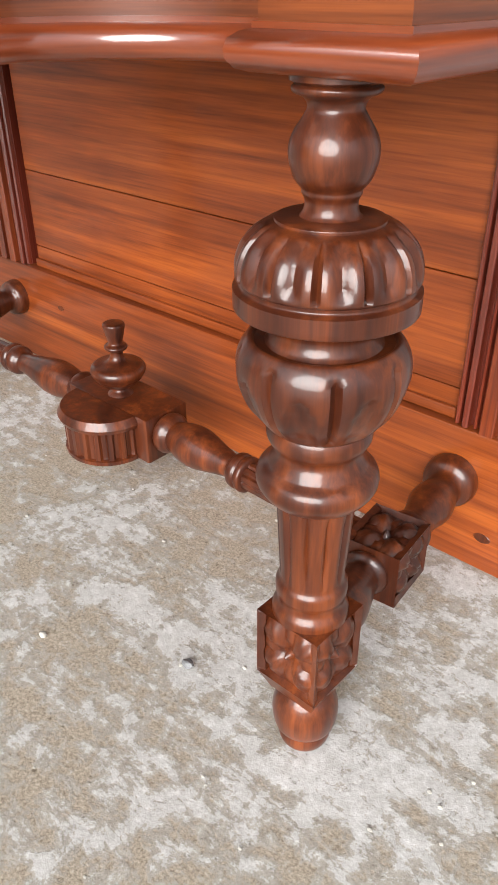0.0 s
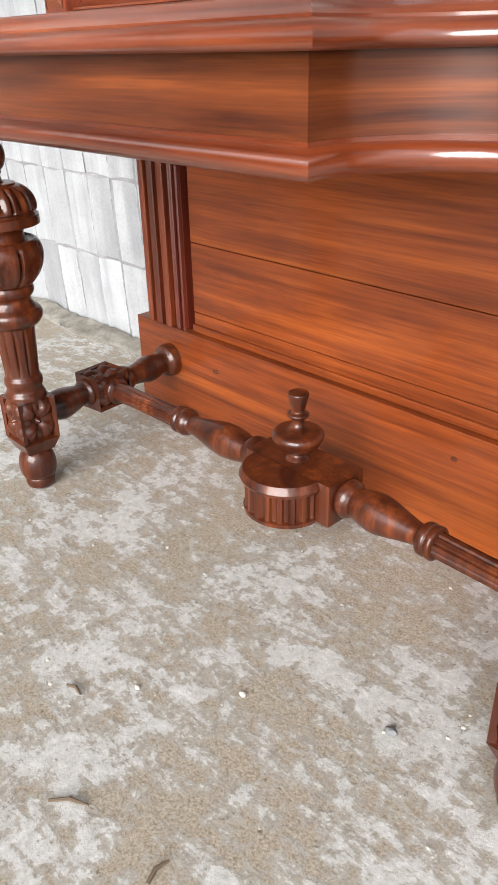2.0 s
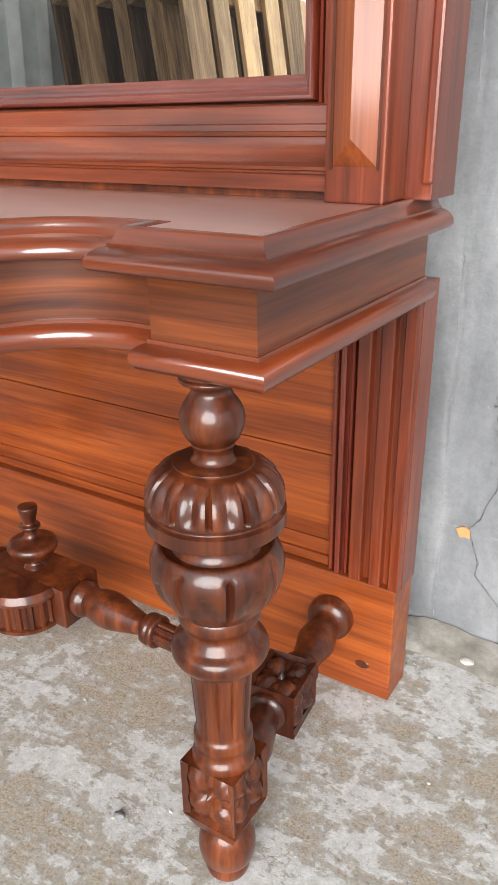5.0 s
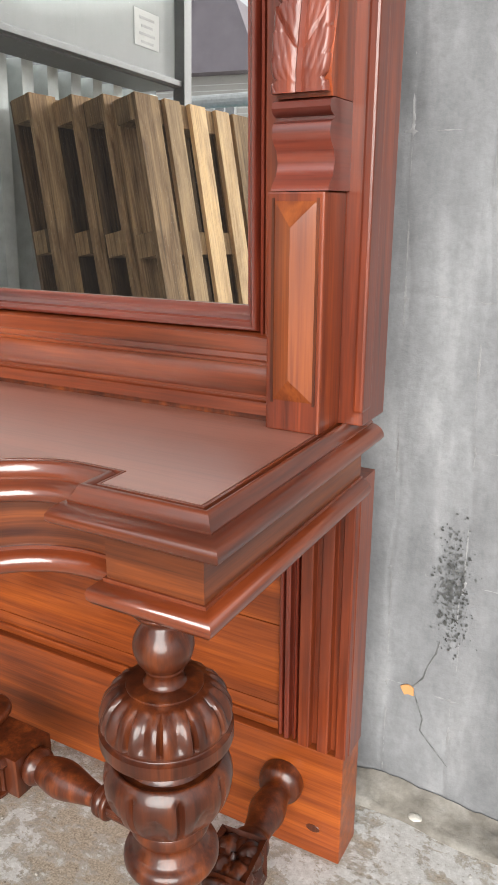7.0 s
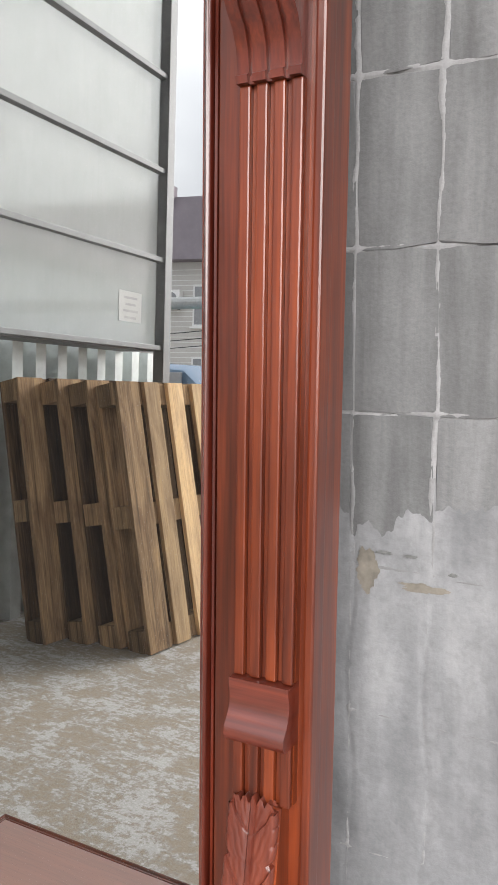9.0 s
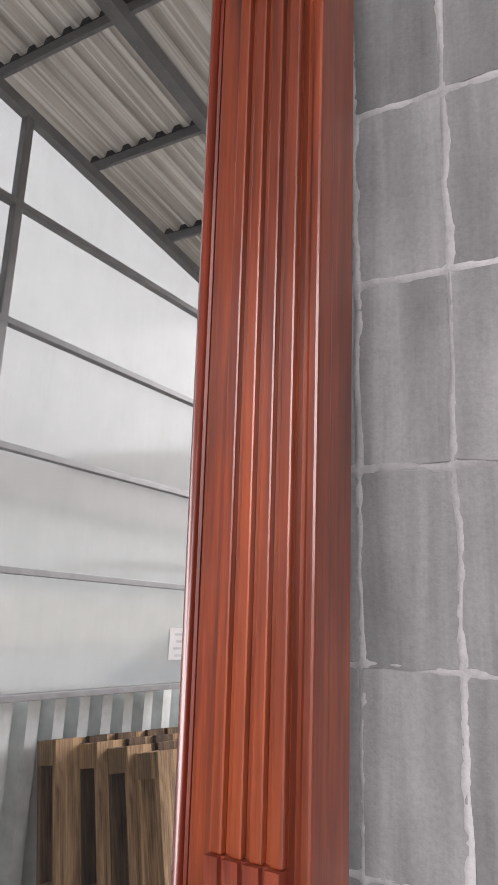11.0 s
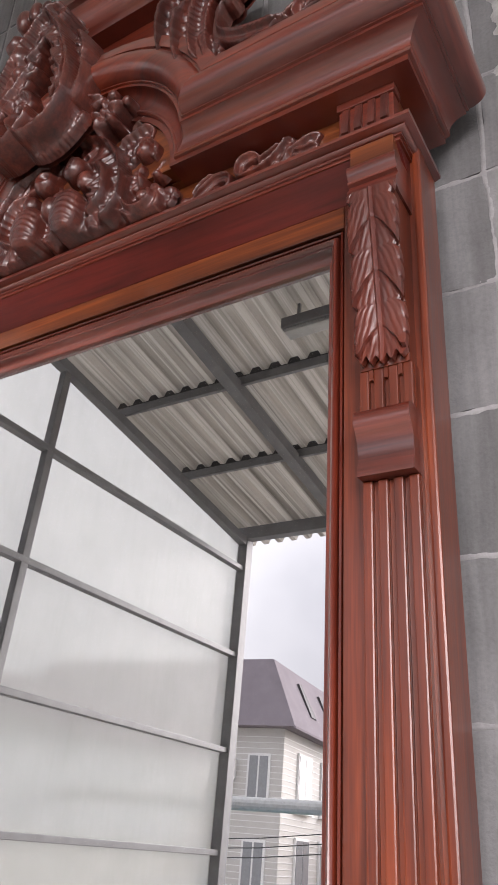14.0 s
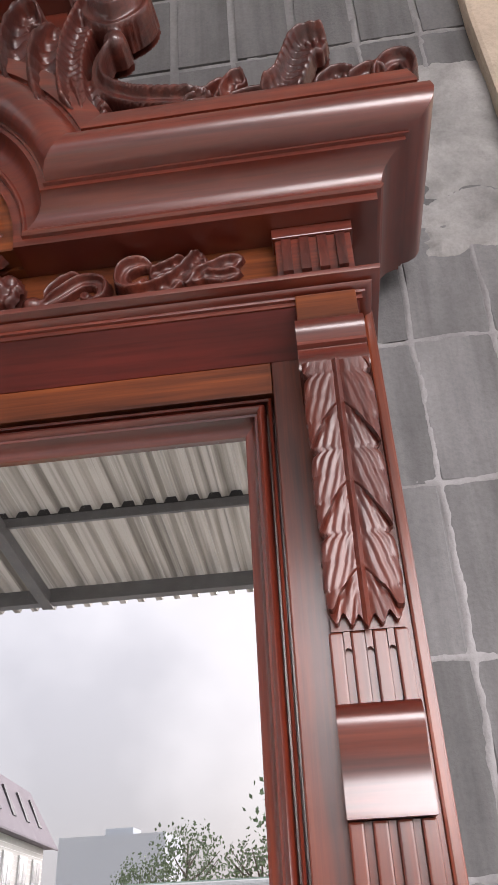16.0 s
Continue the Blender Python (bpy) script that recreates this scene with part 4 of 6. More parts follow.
def ribbed(name, xs, yb, z0, z1, side, material, label=""):
    """An upright board whose face steps in and out; xs[0] is the ground, the rest (x0, x1, face) the ribs."""
    gx0, gx1, g = xs[0]
    pts = [(gx0, yb), (gx0, g)]
    for x0, x1, f in xs[1:]:
        pts += [(x0, g), (x0 + 0.0006, f + 0.0012), (x0 + 0.0018, f), (x1 - 0.0018, f), (x1 - 0.0006, f + 0.0012), (x1, g)]
    pts += [(gx1, g), (gx1, yb)]
    if side < 0:
        pts = [(-0.032 - x, y) for x, y in pts]
    bm = bmesh.new()
    lo, hi = [[bm.verts.new((x, y, z)) for x, y in pts] for z in (z0, z1)]
    for k in range(len(pts)):
        j = (k + 1) % len(pts)
        bm.faces.new((lo[k], lo[j], hi[j], hi[k]))
    bm.faces.new(lo[::-1])
    bm.faces.new(hi)
    return part(name, bm, material, table, label)


for s in (1, -1):
    ribbed("lower_pilaster", [(0.3155, 0.371, -0.0885), (0.3175, 0.331, -0.0975), (0.3385, 0.3515, -0.0975), (0.3585, 0.3705, -0.0975)], -0.056, 0.1325, 0.424, s, WZ, "fluted lower pilaster")
    ribbed("inner_strip", [(0.2925, 0.3145, -0.0870), (0.2935, 0.2985, -0.0930), (0.3010, 0.3075, -0.0955), (0.3100, 0.3140, -0.0925)], -0.066, 0.1325, 0.424, s, SMOOTH_Z, "dark moulded strip")

# ---- tall mirror standing on the table ----
mirror = thing("pier_mirror", "tall carved mahogany wall mirror on the console table", "mirror", (0, 0, 0.4945))
mirror.matrix_world = LEAN_BACK @ pose(XC, -0.14, 0.5055)
INV = Matrix.Translation((-XC, 0.14, -0.5055))


def mpart(name, bm, material, parent=None, label="", smooth=None):
    bmesh.ops.transform(bm, matrix=INV, verts=bm.verts)
    return part(name, bm, material, parent or mirror, label, smooth)


GX0, GX1, GZ0, GZ1 = across(0.290), 0.290, 0.576, 2.446
mpart("glass", boxm(GX0 - 0.012, GX1 + 0.012, -0.1435, -0.1400, GZ0 - 0.012, GZ1 + 0.012), mirror_mat, None, "silvered mirror glass")
mpart("back_board", boxm(across(0.388), 0.388, -0.1300, -0.1240, 0.51, 2.54), WX)
elev = lambda u, v, w: (u, w, v)
rect = [(GX0, GZ0), (GX1, GZ0), (GX1, GZ1), (GX0, GZ1)]


def two_ways(ob):
    """Grain along the uprights and along the rails."""
    ob.data.materials.append(SMOOTH)
    for poly in ob.data.polygons:
        if abs(poly.normal.x) < 0.05 and abs(poly.center.x) < 0.1:
            poly.material_index = 1
    return ob


SIGHT = [(-0.001, -0.132), (-0.001, -0.1465), (0.0015, -0.1485), (0.0040, -0.1495), (0.0060, -0.1520), (0.0075, -0.1560), (0.0082, -0.1600), (0.0100, -0.1606), (0.0105, -0.1636), (0.0130, -0.1655), (0.0155, -0.1640), (0.0165, -0.1600), (0.0165, -0.132)]
two_ways(mpart("sight_moulding", moulding(rect, SIGHT, elev, True), SMOOTH_Z, None, "moulded inner frame", smooth=50))
BEADS = [(0.0165, -0.132), (0.0165, -0.1450), (0.0187, -0.1450), (0.0190, -0.1630), (0.0200, -0.1645), (0.0215, -0.1630), (0.0218, -0.1450), (0.0240, -0.1450), (0.0240, -0.132)]
two_ways(mpart("grooved_strip", moulding(rect, BEADS, elev, True), SMOOTH_Z, None, "thin bead between two deep grooves"))

SILL = [(-0.110, 0.5022), (-0.1930, 0.5022), (-0.1940, 0.5125), (-0.1915, 0.5135), (-0.1915, 0.5148), (-0.1938, 0.5156), (-0.1938, 0.5178), (-0.1905, 0.5186), (-0.1865, 0.5208), (-0.1800, 0.5262), (-0.1765, 0.5325),
        (-0.1760, 0.5362), (-0.1782, 0.5370), (-0.1782, 0.5394), (-0.1745, 0.5402), (-0.1735, 0.5440), (-0.1712, 0.5450), (-0.1690, 0.5560), (-0.1650, 0.5580), (-0.110, 0.5580)]
# dark strip added to stand for the shadow gap under the sill
mpart("shadow_gap_rail", boxm(across(0.3345), 0.3345, -0.1860, -0.118, 0.4962, 0.5020), DARK, None, "added dark rail for the shadow gap under the sill")
mpart("sill", extrude_x(SILL, across(0.3345), 0.3345), RAILWOOD, None, "moulded sill below the glass", smooth=40)


def upright(sign):
    """One side of the frame: stile, pilaster, carved pieces."""
    f = (lambda x: x) if sign > 0 else across

    def bx(x0, x1, y0, y1, z0, z1, bev=0.0, bm=None):
        a, b = sorted((f(x0), f(x1)))
        return boxm(a, b, y0, y1, z0, z1, bev, bm)

    st = mpart("stile", bx(0.3140, 0.3965, -0.1655, -0.118, 0.4962, 2.540, 0.0012), WZ, None, "upright frame board")

    def sub(name, bm, material, label="", smooth=None):
        return mpart(name, bm, material, st, label, smooth)

    sub("edge_bead", bx(0.3895, 0.3975, -0.1695, -0.150, 0.5070, 2.538, 0.002), WZ)
    X0, X1 = 0.3370, 0.3855

    def section(prof, name, material, label="", x0=X0, x1=X1, smooth=40):
        a, b = sorted((f(x0), f(x1)))
        return sub(name, extrude_x(prof, a, b), material, label, smooth)

    # plinth with a raised pyramid panel
    bm = bx(X0 - 0.002, X1 - 0.008, -0.2030, -0.1655, 0.4962, 0.6620, 0.0015)
    sub("plinth", bm, WZ, "plinth block")
    a, b = sorted((f(X0 + 0.004), f(X1 - 0.0135)))
    bm = bmesh.new()
    q = [bm.verts.new((x, -0.2032, z)) for x, z in ((a, 0.5190), (b, 0.5190), (b, 0.6560), (a, 0.6560))]
    r0, r1 = bm.verts.new(((a + b) / 2, -0.2112, 0.5360)), bm.verts.new(((a + b) / 2, -0.2112, 0.6390))
    bm.faces.new((q[0], q[1], r0))
    bm.faces.new((q[1], q[2], r1, r0))
    bm.faces.new((q[2], q[3], r1))
    bm.faces.new((q[3], q[0], r0, r1))
    sub("pyramid_panel", bm, PANEL_Z, "raised pyramid panel")
    # raised dark strips stand for the shade in the grooves beside the panel
    bm = bx(X0 + 0.002, X0 + 0.004, -0.2037, -0.2028, 0.5170, 0.6580)
    bx(X1 - 0.0135, X1 - 0.0115, -0.2037, -0.2028, 0.5170, 0.6580, bm=bm)
    sub("groove_shade_strip", bm, DARK)
    # double roll over the plinth
    section([(-0.1655, 0.6625), (-0.2030, 0.6625), (-0.2020, 0.6660), (-0.1960, 0.6720), (-0.1935, 0.6800), (-0.1960, 0.6880), (-0.2010, 0.6930), (-0.2030, 0.6985), (-0.2010, 0.7040), (-0.1960, 0.7060), (-0.1960, 0.7080), (-0.2010, 0.7095), (-0.2035, 0.7130), (-0.2020, 0.7170), (-0.1980, 0.7185), (-0.1655, 0.7185)],
            "double_roll", SMOOTH, "double roll moulding", X0 + 0.001, X1 - 0.006)
    leaf_core = section([(-0.1655, 0.7190), (-0.1990, 0.7190), (-0.2030, 0.7300), (-0.2010, 0.7450), (-0.1900, 0.7900), (-0.1800, 0.8600), (-0.1655, 0.8600)], "leaf_core", WZ, "", X0 + 0.003, X1 - 0.006)
    sub("acanthus_leaf", acanthus(f(X0 + 0.0212), 0.7215, 0.8640, 0.0205, lambda z: -0.2035 if z < 0.735 else -0.2035 + (z - 0.735) * 0.17, False), LEAFWOOD, "carved acanthus leaf", 50)

    def fluted(z0, z1, yf, name, round_top=False):
        n = 4
        w, gap = 0.0086, 0.0046
        x = X0 + 0.0002
        sub(name, bx(X0, X1, yf + 0.006, -0.1655, z0, z1), WZ, "fluted strip")
        for k in range(n):
            sub("flute_rib", bx(x + k * (w + gap), x + k * (w + gap) + w, yf, yf + 0.0058, z0, z1, 0.0014), WZ)
        for k in range(n - 1):
            a0, a1 = x + w + k * (w + gap) + 0.0003, x + (k + 1) * (w + gap) - 0.0003
            sub("flute_ground", bx(a0, a1, yf + 0.0046, yf + 0.0059, z0, z1), WZ)
            if round_top:
                bm = bmesh.new()
                lo = [(a0, z1 - 0.012), (a0, z1), (a1, z1), (a1, z1 - 0.012)] + [((a0 + a1) / 2 + (a1 - a0) / 2 * math.cos(radians(q)), z1 - 0.012 + (a1 - a0) / 2 * math.sin(radians(q))) for q in range(20, 180, 20)]
                fr = [bm.verts.new((f(px), yf + 0.0004, pz)) for px, pz in lo]
                bk = [bm.verts.new((f(px), yf + 0.0042, pz)) for px, pz in lo]
                for i in range(len(lo)):
                    j = (i + 1) % len(lo)
                    bm.faces.new((fr[i], fr[j], bk[j], bk[i]))
                bm.faces.new(fr)
                bm.faces.new(bk[::-1])
                sub("flute_head", bm, WZ)

    fluted(0.8600, 0.9080, -0.1790, "fluted_neck")
    SCROLL = [(-0.1655, 0.0), (-0.1860, 0.0), (-0.1905, 0.0020), (-0.1930, 0.0070), (-0.1920, 0.0125), (-0.1875, 0.0180), (-0.1840, 0.0250), (-0.1830, 0.0340), (-0.1850, 0.0420), (-0.1850, 0.0470), (-0.1655, 0.0470)]
    section([(y, 0.9075 + z) for y, z in SCROLL], "scroll", SMOOTH, "small scroll")
    fluted(0.9550, 1.3770, -0.1785, "fluted_shaft")
    # grooved console in the middle of the pilaster
    MID = [(-0.1655, 1.3770), (-0.1830, 1.3770), (-0.1840, 1.3820), (-0.1810, 1.3835), (-0.1830, 1.3990), (-0.1890, 1.4110), (-0.1980, 1.4200), (-0.2050, 1.4320), (-0.2060, 1.4440), (-0.2010, 1.4560), (-0.1930, 1.4660), (-0.1900, 1.4800), (-0.1930, 1.4980),
           (-0.2000, 1.5180), (-0.2010, 1.5400), (-0.1950, 1.5640), (-0.1870, 1.5860), (-0.1820, 1.6050), (-0.1830, 1.6200), (-0.1655, 1.6200)]
    for k, (a, b, d) in enumerate(((0.0, 0.009, 0), (0.009, 0.0125, 1), (0.0125, 0.0225, 0), (0.0225, 0.026, 1), (0.026, 0.036, 0), (0.036, 0.0395, 1), (0.0395, 0.0485, 0))):
        section([(y + (0.0045 if d and y < -0.17 else 0), z) for y, z in MID], "console_groove" if d else "console_rib", SMOOTH_Z, "", X0 + a, X0 + b)
    fluted(1.6200, 2.1760, -0.1785, "fluted_shaft")
    section([(y - 0.004 * (y < -0.17), 2.1765 + (0.0590 - z * 1.255)) for y, z in SCROLL][::-1], "scroll", SMOOTH, "small scroll")
    fluted(2.2350, 2.2790, -0.1830, "fluted_neck", True)
    section([(-0.1655, 2.2790), (-0.1835, 2.2790), (-0.1880, 2.3400), (-0.2000, 2.4200), (-0.2060, 2.4400), (-0.2040, 2.4560), (-0.1655, 2.4560)], "leaf_core", WZ, "", X0 + 0.002, X1 - 0.002)
    sub("acanthus_leaf", acanthus(f(X0 + 0.0243), 2.2820, 2.4600, 0.0245, lambda z: -0.1890 - max(0.0, z - 2.30) * 0.135, True), LEAFWOOD, "carved acanthus leaf with toothed edges", 50)
    section([(-0.1655, 2.4560), (-0.2010, 2.4560), (-0.2060, 2.4590), (-0.2080, 2.4650), (-0.2060, 2.4720), (-0.2020, 2.4780), (-0.2020, 2.4800), (-0.2060, 2.4815), (-0.2060, 2.4840), (-0.2030, 2.4850), (-0.2070, 2.4900), (-0.2090, 2.4960), (-0.2080, 2.5010), (-0.2060, 2.5040), (-0.1655, 2.5040)],
            "capital_roll", SMOOTH, "rolled capital", X0 - 0.001, X1 + 0.0005)
    sub("capital_block", bx(X0 + 0.001, X1 - 0.002, -0.2045, -0.1655, 2.5040, 2.5290, 0.001), WX)


def acanthus(xc, z0, z1, hw, yf, down):
    """A long leaf of even width: lobes in pairs along a midrib, drooping outwards, each rising over the next, with veins and toothed rims.
    It frays downwards, or upwards for the lower one."""
    bm = bmesh.new()
    zs = (lambda s: z1 - (z1 - z0) * s) if down else (lambda s: z0 + (z1 - z0) * s)      # 0 at the root, 1 at the frayed end
    tiers, droop, lift, vein = (3.15, 0.62, 0.0058, 0.00050) if down else (3.15, 0.60, 0.0024, 0.00025)
    n_s, n_q = 170, 18
    rows = []
    for i in range(n_s + 1):
        row = []
        for j in range(-n_q, n_q + 1):
            q = abs(j) / n_q
            p = 0.46 - droop + (tiers + droop) * i / n_s          # rows run along the lobes
            s0 = min(1.0, max(0.0, (p - 0.46 + droop * q ** 1.3) / tiers))
            p = s0 * tiers - droop * q ** 1.3 + 0.46
            f = p % 1.0
            rim = (s0 * tiers - droop + 0.46) % 1.0
            tooth = (rim * 3.0) % 1.0
            wide = 0.94 + 0.06 * math.sin(math.pi * rim) - 0.14 * max(0.0, 1 - rim / 0.10) - 0.06 * (1 - tooth) ** 3
            fray = (0.020 * math.cos(q * 5.0 * math.pi) - 0.02 * q) * max(0.0, s0 - 0.85) / 0.15
            z = zs(s0 + fray)
            plain_root = min(1.0, s0 / 0.10)
            rel = 0.0032 + plain_root * (lift * (f ** 1.6) * (0.08 + 0.92 * q ** 1.3) - 0.0012 * (1 - min(1.0, f / 0.10)) * min(1.0, 4 * q))
            comb = abs(math.sin(math.pi * (2.6 * f - 2.4 * q)))
            rel += plain_root * vein * (comb - 0.5) * 2 * min(1.0, 5 * q) * (1 - 0.6 * q) - 0.0020 * max(0.0, q - 0.90) / 0.10
            rel += 0.0020 * math.exp(-(q / 0.06) ** 2) - 0.0012 * math.exp(-((q - 0.13) / 0.05) ** 2)
            row.append(bm.verts.new((xc + math.copysign(hw * wide * q, j), yf(z) - rel, z)))
        rows.append(row)
    for a, b in zip(rows, rows[1:]):
        for j in range(2 * n_q):
            bm.faces.new((a[j], a[j + 1], b[j + 1], b[j]))
    bmesh.ops.remove_doubles(bm, verts=bm.verts, dist=1e-6)
    back = bmesh.ops.extrude_face_region(bm, geom=list(bm.faces))
    for v in back["geom"]:
        if isinstance(v, bmesh.types.BMVert):
            v.co.y += 0.007
    return bm


upright(1)
upright(-1)

# ---- entablature ----
def around(x, y, back=-0.118):
    return [(across(x), back), (across(x), y), (x, y), (x, back)]


ARCH = [(-0.012, 2.5060), (0.0, 2.5060), (0.0, 2.5130), (0.0025, 2.5140), (0.0025, 2.5190), (0.0070, 2.5220), (0.0080, 2.5260), (0.0055, 2.5290), (0.0105, 2.5310), (0.0145, 2.5350), (0.0150, 2.5400), (0.0150, 2.5430), (-0.012, 2.5430)]
ARCH = [(o, 2.5430 - (2.5430 - z) * 0.50) for o, z in ARCH]
mpart("architrave", moulding(around(0.3885, -0.1985), ARCH, flat), SMOOTH, None, "stepped architrave moulding", smooth=45)
# soffit takes the darkened wood in place of real shade
mpart("soffit", extrude_x([(-0.1180, 2.5243), (-0.1968, 2.5243), (-0.1880, 2.5165), (-0.1660, 2.4985), (-0.1180, 2.4985)], across(0.386), 0.386), SOFFIT, None, "sloping soffit with its shade in the wood colour")
mpart("head_rail", boxm(across(0.3135), 0.3135, -0.1655, -0.1240, 2.4702, 2.4984, 0.0008), WX, None, "orange brown head rail")
mpart("frieze", boxm(across(0.384), 0.384, -0.1900, -0.1180, 2.5431, 2.6000), WX, None, "orange brown frieze board")
for s in (1, -1):
    f = (lambda x: x) if s > 0 else across
    bm = bmesh.new()
    a, b = sorted((f(0.3265), f(0.3860)))
    boxm(a, b, -0.2060, -0.1900, 2.5435, 2.5860, 0.001, bm)
    boxm(a - 0.002, b + 0.002, -0.2085, -0.1900, 2.5862, 2.5968, 0.001, bm)
    blk = mpart("frieze_block", bm, SMOOTH, None, "fluted block in the frieze")
    for k in range(4):
        x = a + 0.0052 + k * 0.0140
        bm = bmesh.new()
        prof = [(-0.2050, 2.5450), (-0.2125, 2.5480), (-0.2130, 2.5560), (-0.2105, 2.5700), (-0.2090, 2.5840), (-0.2050, 2.5858)]
        extrude_x(prof, x, x + 0.0075, bm)
        mpart("tongue", bm, CARVED, blk, smooth=50)
CORN = [(-0.06, 2.5970), (0.0050, 2.5970), (0.0050, 2.6045), (0.0085, 2.6049), (0.0105, 2.6066), (0.0105, 2.6085), (0.0095, 2.6100), (0.0105, 2.6160), (0.0135, 2.6215), (0.0190, 2.6262), (0.0265, 2.6290), (0.0300, 2.6292), (0.0300, 2.6330),
        (0.0330, 2.6333), (0.0330, 2.6352), (0.0400, 2.6366), (0.0475, 2.6410), (0.0522, 2.6480), (0.0535, 2.6560), (0.0520, 2.6640), (0.0470, 2.6705), (0.0415, 2.6735), (0.0415, 2.6765), (0.0450, 2.6768), (0.0450, 2.6815), (0.0405, 2.6985), (-0.06, 2.6985)]
CX, CY = 0.4040, -0.2200
R0 = 0.118 - XC


def cornice_side(sign):
    """The straight run with its return; its inner end is cut to meet the arch."""
    f = (lambda x: x) if sign > 0 else across
    path = [(0.245, CY), (CX, CY), (CX, -0.108)]
    if sign < 0:
        path = [(across(x), y) for x, y in reversed(path)]
    bm = moulding(path, CORN, flat)
    for v in bm.verts:
        if abs(v.co.x - f(0.245)) < 1e-4:
            o = max(0.0, v.co.z - 2.5970)
            v.co.x = f(XC + math.sqrt((R0 + o) ** 2 - o * o))
    return mpart("cornice", bm, SMOOTH, None, "projecting moulded cornice", smooth=28)


def arched_cornice():
    bm, n, rows = bmesh.new(), 48, []
    for i in range(n + 1):
        row = []
        for out, z in CORN:
            o = max(0.0, z - 2.5970)
            a0 = math.asin(o / (R0 + o))
            a = a0 + (math.pi - 2 * a0) * i / n
            row.append(bm.verts.new((XC + (R0 + o) * math.cos(a), CY - out, 2.5970 + (R0 + o) * math.sin(a))))
        rows.append(row)
    for p, q in zip(rows, rows[1:]):
        for k in range(len(CORN)):
            j = (k + 1) % len(CORN)
            bm.faces.new((p[k], p[j], q[j], q[k]))
    bm.faces.new(rows[0])
    bm.faces.new(rows[-1][::-1])
    return mpart("arched_cornice", bm, SMOOTH, None, "arched middle of the cornice", smooth=28)


cornice_side(1)
cornice_side(-1)
arched_cornice()
arch_path = [(0.0, 0.0)] + [(XC + R0 * math.cos(radians(a)), R0 * math.sin(radians(a))) for a in range(0, 181, 6)] + [(0.0, 0.0)]
bm = bmesh.new()
fan = [bm.verts.new((x, -0.2000, 2.5970 + z)) for x, z in arch_path[1:-1]]
bm.faces.new(fan)
r = bmesh.ops.extrude_face_region(bm, geom=list(bm.faces))
for v in r["geom"]:
    if isinstance(v, bmesh.types.BMVert):
        v.co.y = -0.1200
mpart("tympanum", bm, WX, None, "board behind the carved centre")
mpart("cornice_core", boxm(across(0.403), 0.403, -0.2190, -0.118, 2.6005, 2.6960), WX)
# raised crest behind the carving
CREST = [(-0.05, 0.0), (0.0, 0.0), (0.004, 0.004), (0.012, 0.008), (0.020, 0.016), (0.024, 0.026), (0.030, 0.028), (0.032, 0.036), (0.032, 0.044), (-0.05, 0.044)]
mpart("crest_board", boxm(across(0.122), 0.122, -0.1900, -0.130, 2.6990, 2.9850), SMOOTH, None, "raised crest board")
CREST = [(a * 1.3, z * 1.5) for a, z in CREST]
mpart("crest_cornice", moulding([(across(0.128), -0.130), (across(0.128), -0.2150), (0.128, -0.2150), (0.128, -0.130)], [(a, 2.9850 + z) for a, z in CREST], flat), SMOOTH, None, "small cornice on the crest", smooth=40)
mpart("crest_top", boxm(across(0.128), 0.128, -0.2150, -0.132, 2.9860, 3.0480), SMOOTH)


# ---- carving ----
# Each carved piece is a relief: leaves, scrolls, buds and flowers laid over one another, the highest showing.
def leaf(path, w_in, w_out, h, rim, lobes=0, ribs=0.0, taper=(0.15, 0.2), tooth=0.45, swell=0.0):
    """A leaf or scroll along path, (x, z) points: a rolled rim on its outer side, a lobed, ribbed blade on its inner one."""
    c = np.array(curve_through(path, 70))
    d = np.gradient(c, axis=0)
    d /= np.linalg.norm(d, axis=1)[:, None] + 1e-9

    def height(x, z):
        out = np.full(x.shape, -1.0)
        m = max(w_in, w_out)
        near = (x > c[:, 0].min() - m) & (x < c[:, 0].max() + m) & (z > c[:, 1].min() - m) & (z < c[:, 1].max() + m)
        if not near.any():
            return out
        rx, rz = x[near][:, None] - c[:, 0], z[near][:, None] - c[:, 1]
        k = np.argmin(rx * rx + rz * rz, axis=1)
        i = np.arange(len(k))
        side = d[k, 0] * rz[i, k] - d[k, 1] * rx[i, k]
        dist = np.hypot(rx[i, k], rz[i, k])
        t = k / 70.0
        end = np.minimum(1.0, np.minimum((t / taper[0]) ** 0.6 if taper[0] else 1.0, ((1 - t) / taper[1]) ** 0.6 if taper[1] else 1.0))
        saw = (t * lobes) % 1.0 if lobes else np.zeros_like(t)
        wide = np.where(side < 0, w_in * (1 - tooth * saw ** 1.6), w_out) * np.maximum(end, 0.05)
        u = np.sign(side) * dist / wide
        r = rim * np.exp(-((u - 0.55) / 0.30) ** 2) + 0.55 * rim * np.maximum(0, -u) ** 1.5 * (0.5 + 0.5 * saw)
        if ribs:
            r = r + 0.34 * rim * (np.abs(np.sin(math.pi * ribs * t + 1.2 * u)) - 0.65) * np.clip(1.0 - np.abs(u + 0.15), 0, 1)
        r = r - 0.9 * rim * np.clip((np.abs(u) - 0.78) / 0.22, 0, 1) ** 2
        out[near] = np.where(np.abs(u) < 1, h + swell * np.sin(math.pi * t) + r * (0.45 + 0.55 * end), -1.0)
        return out
    return height


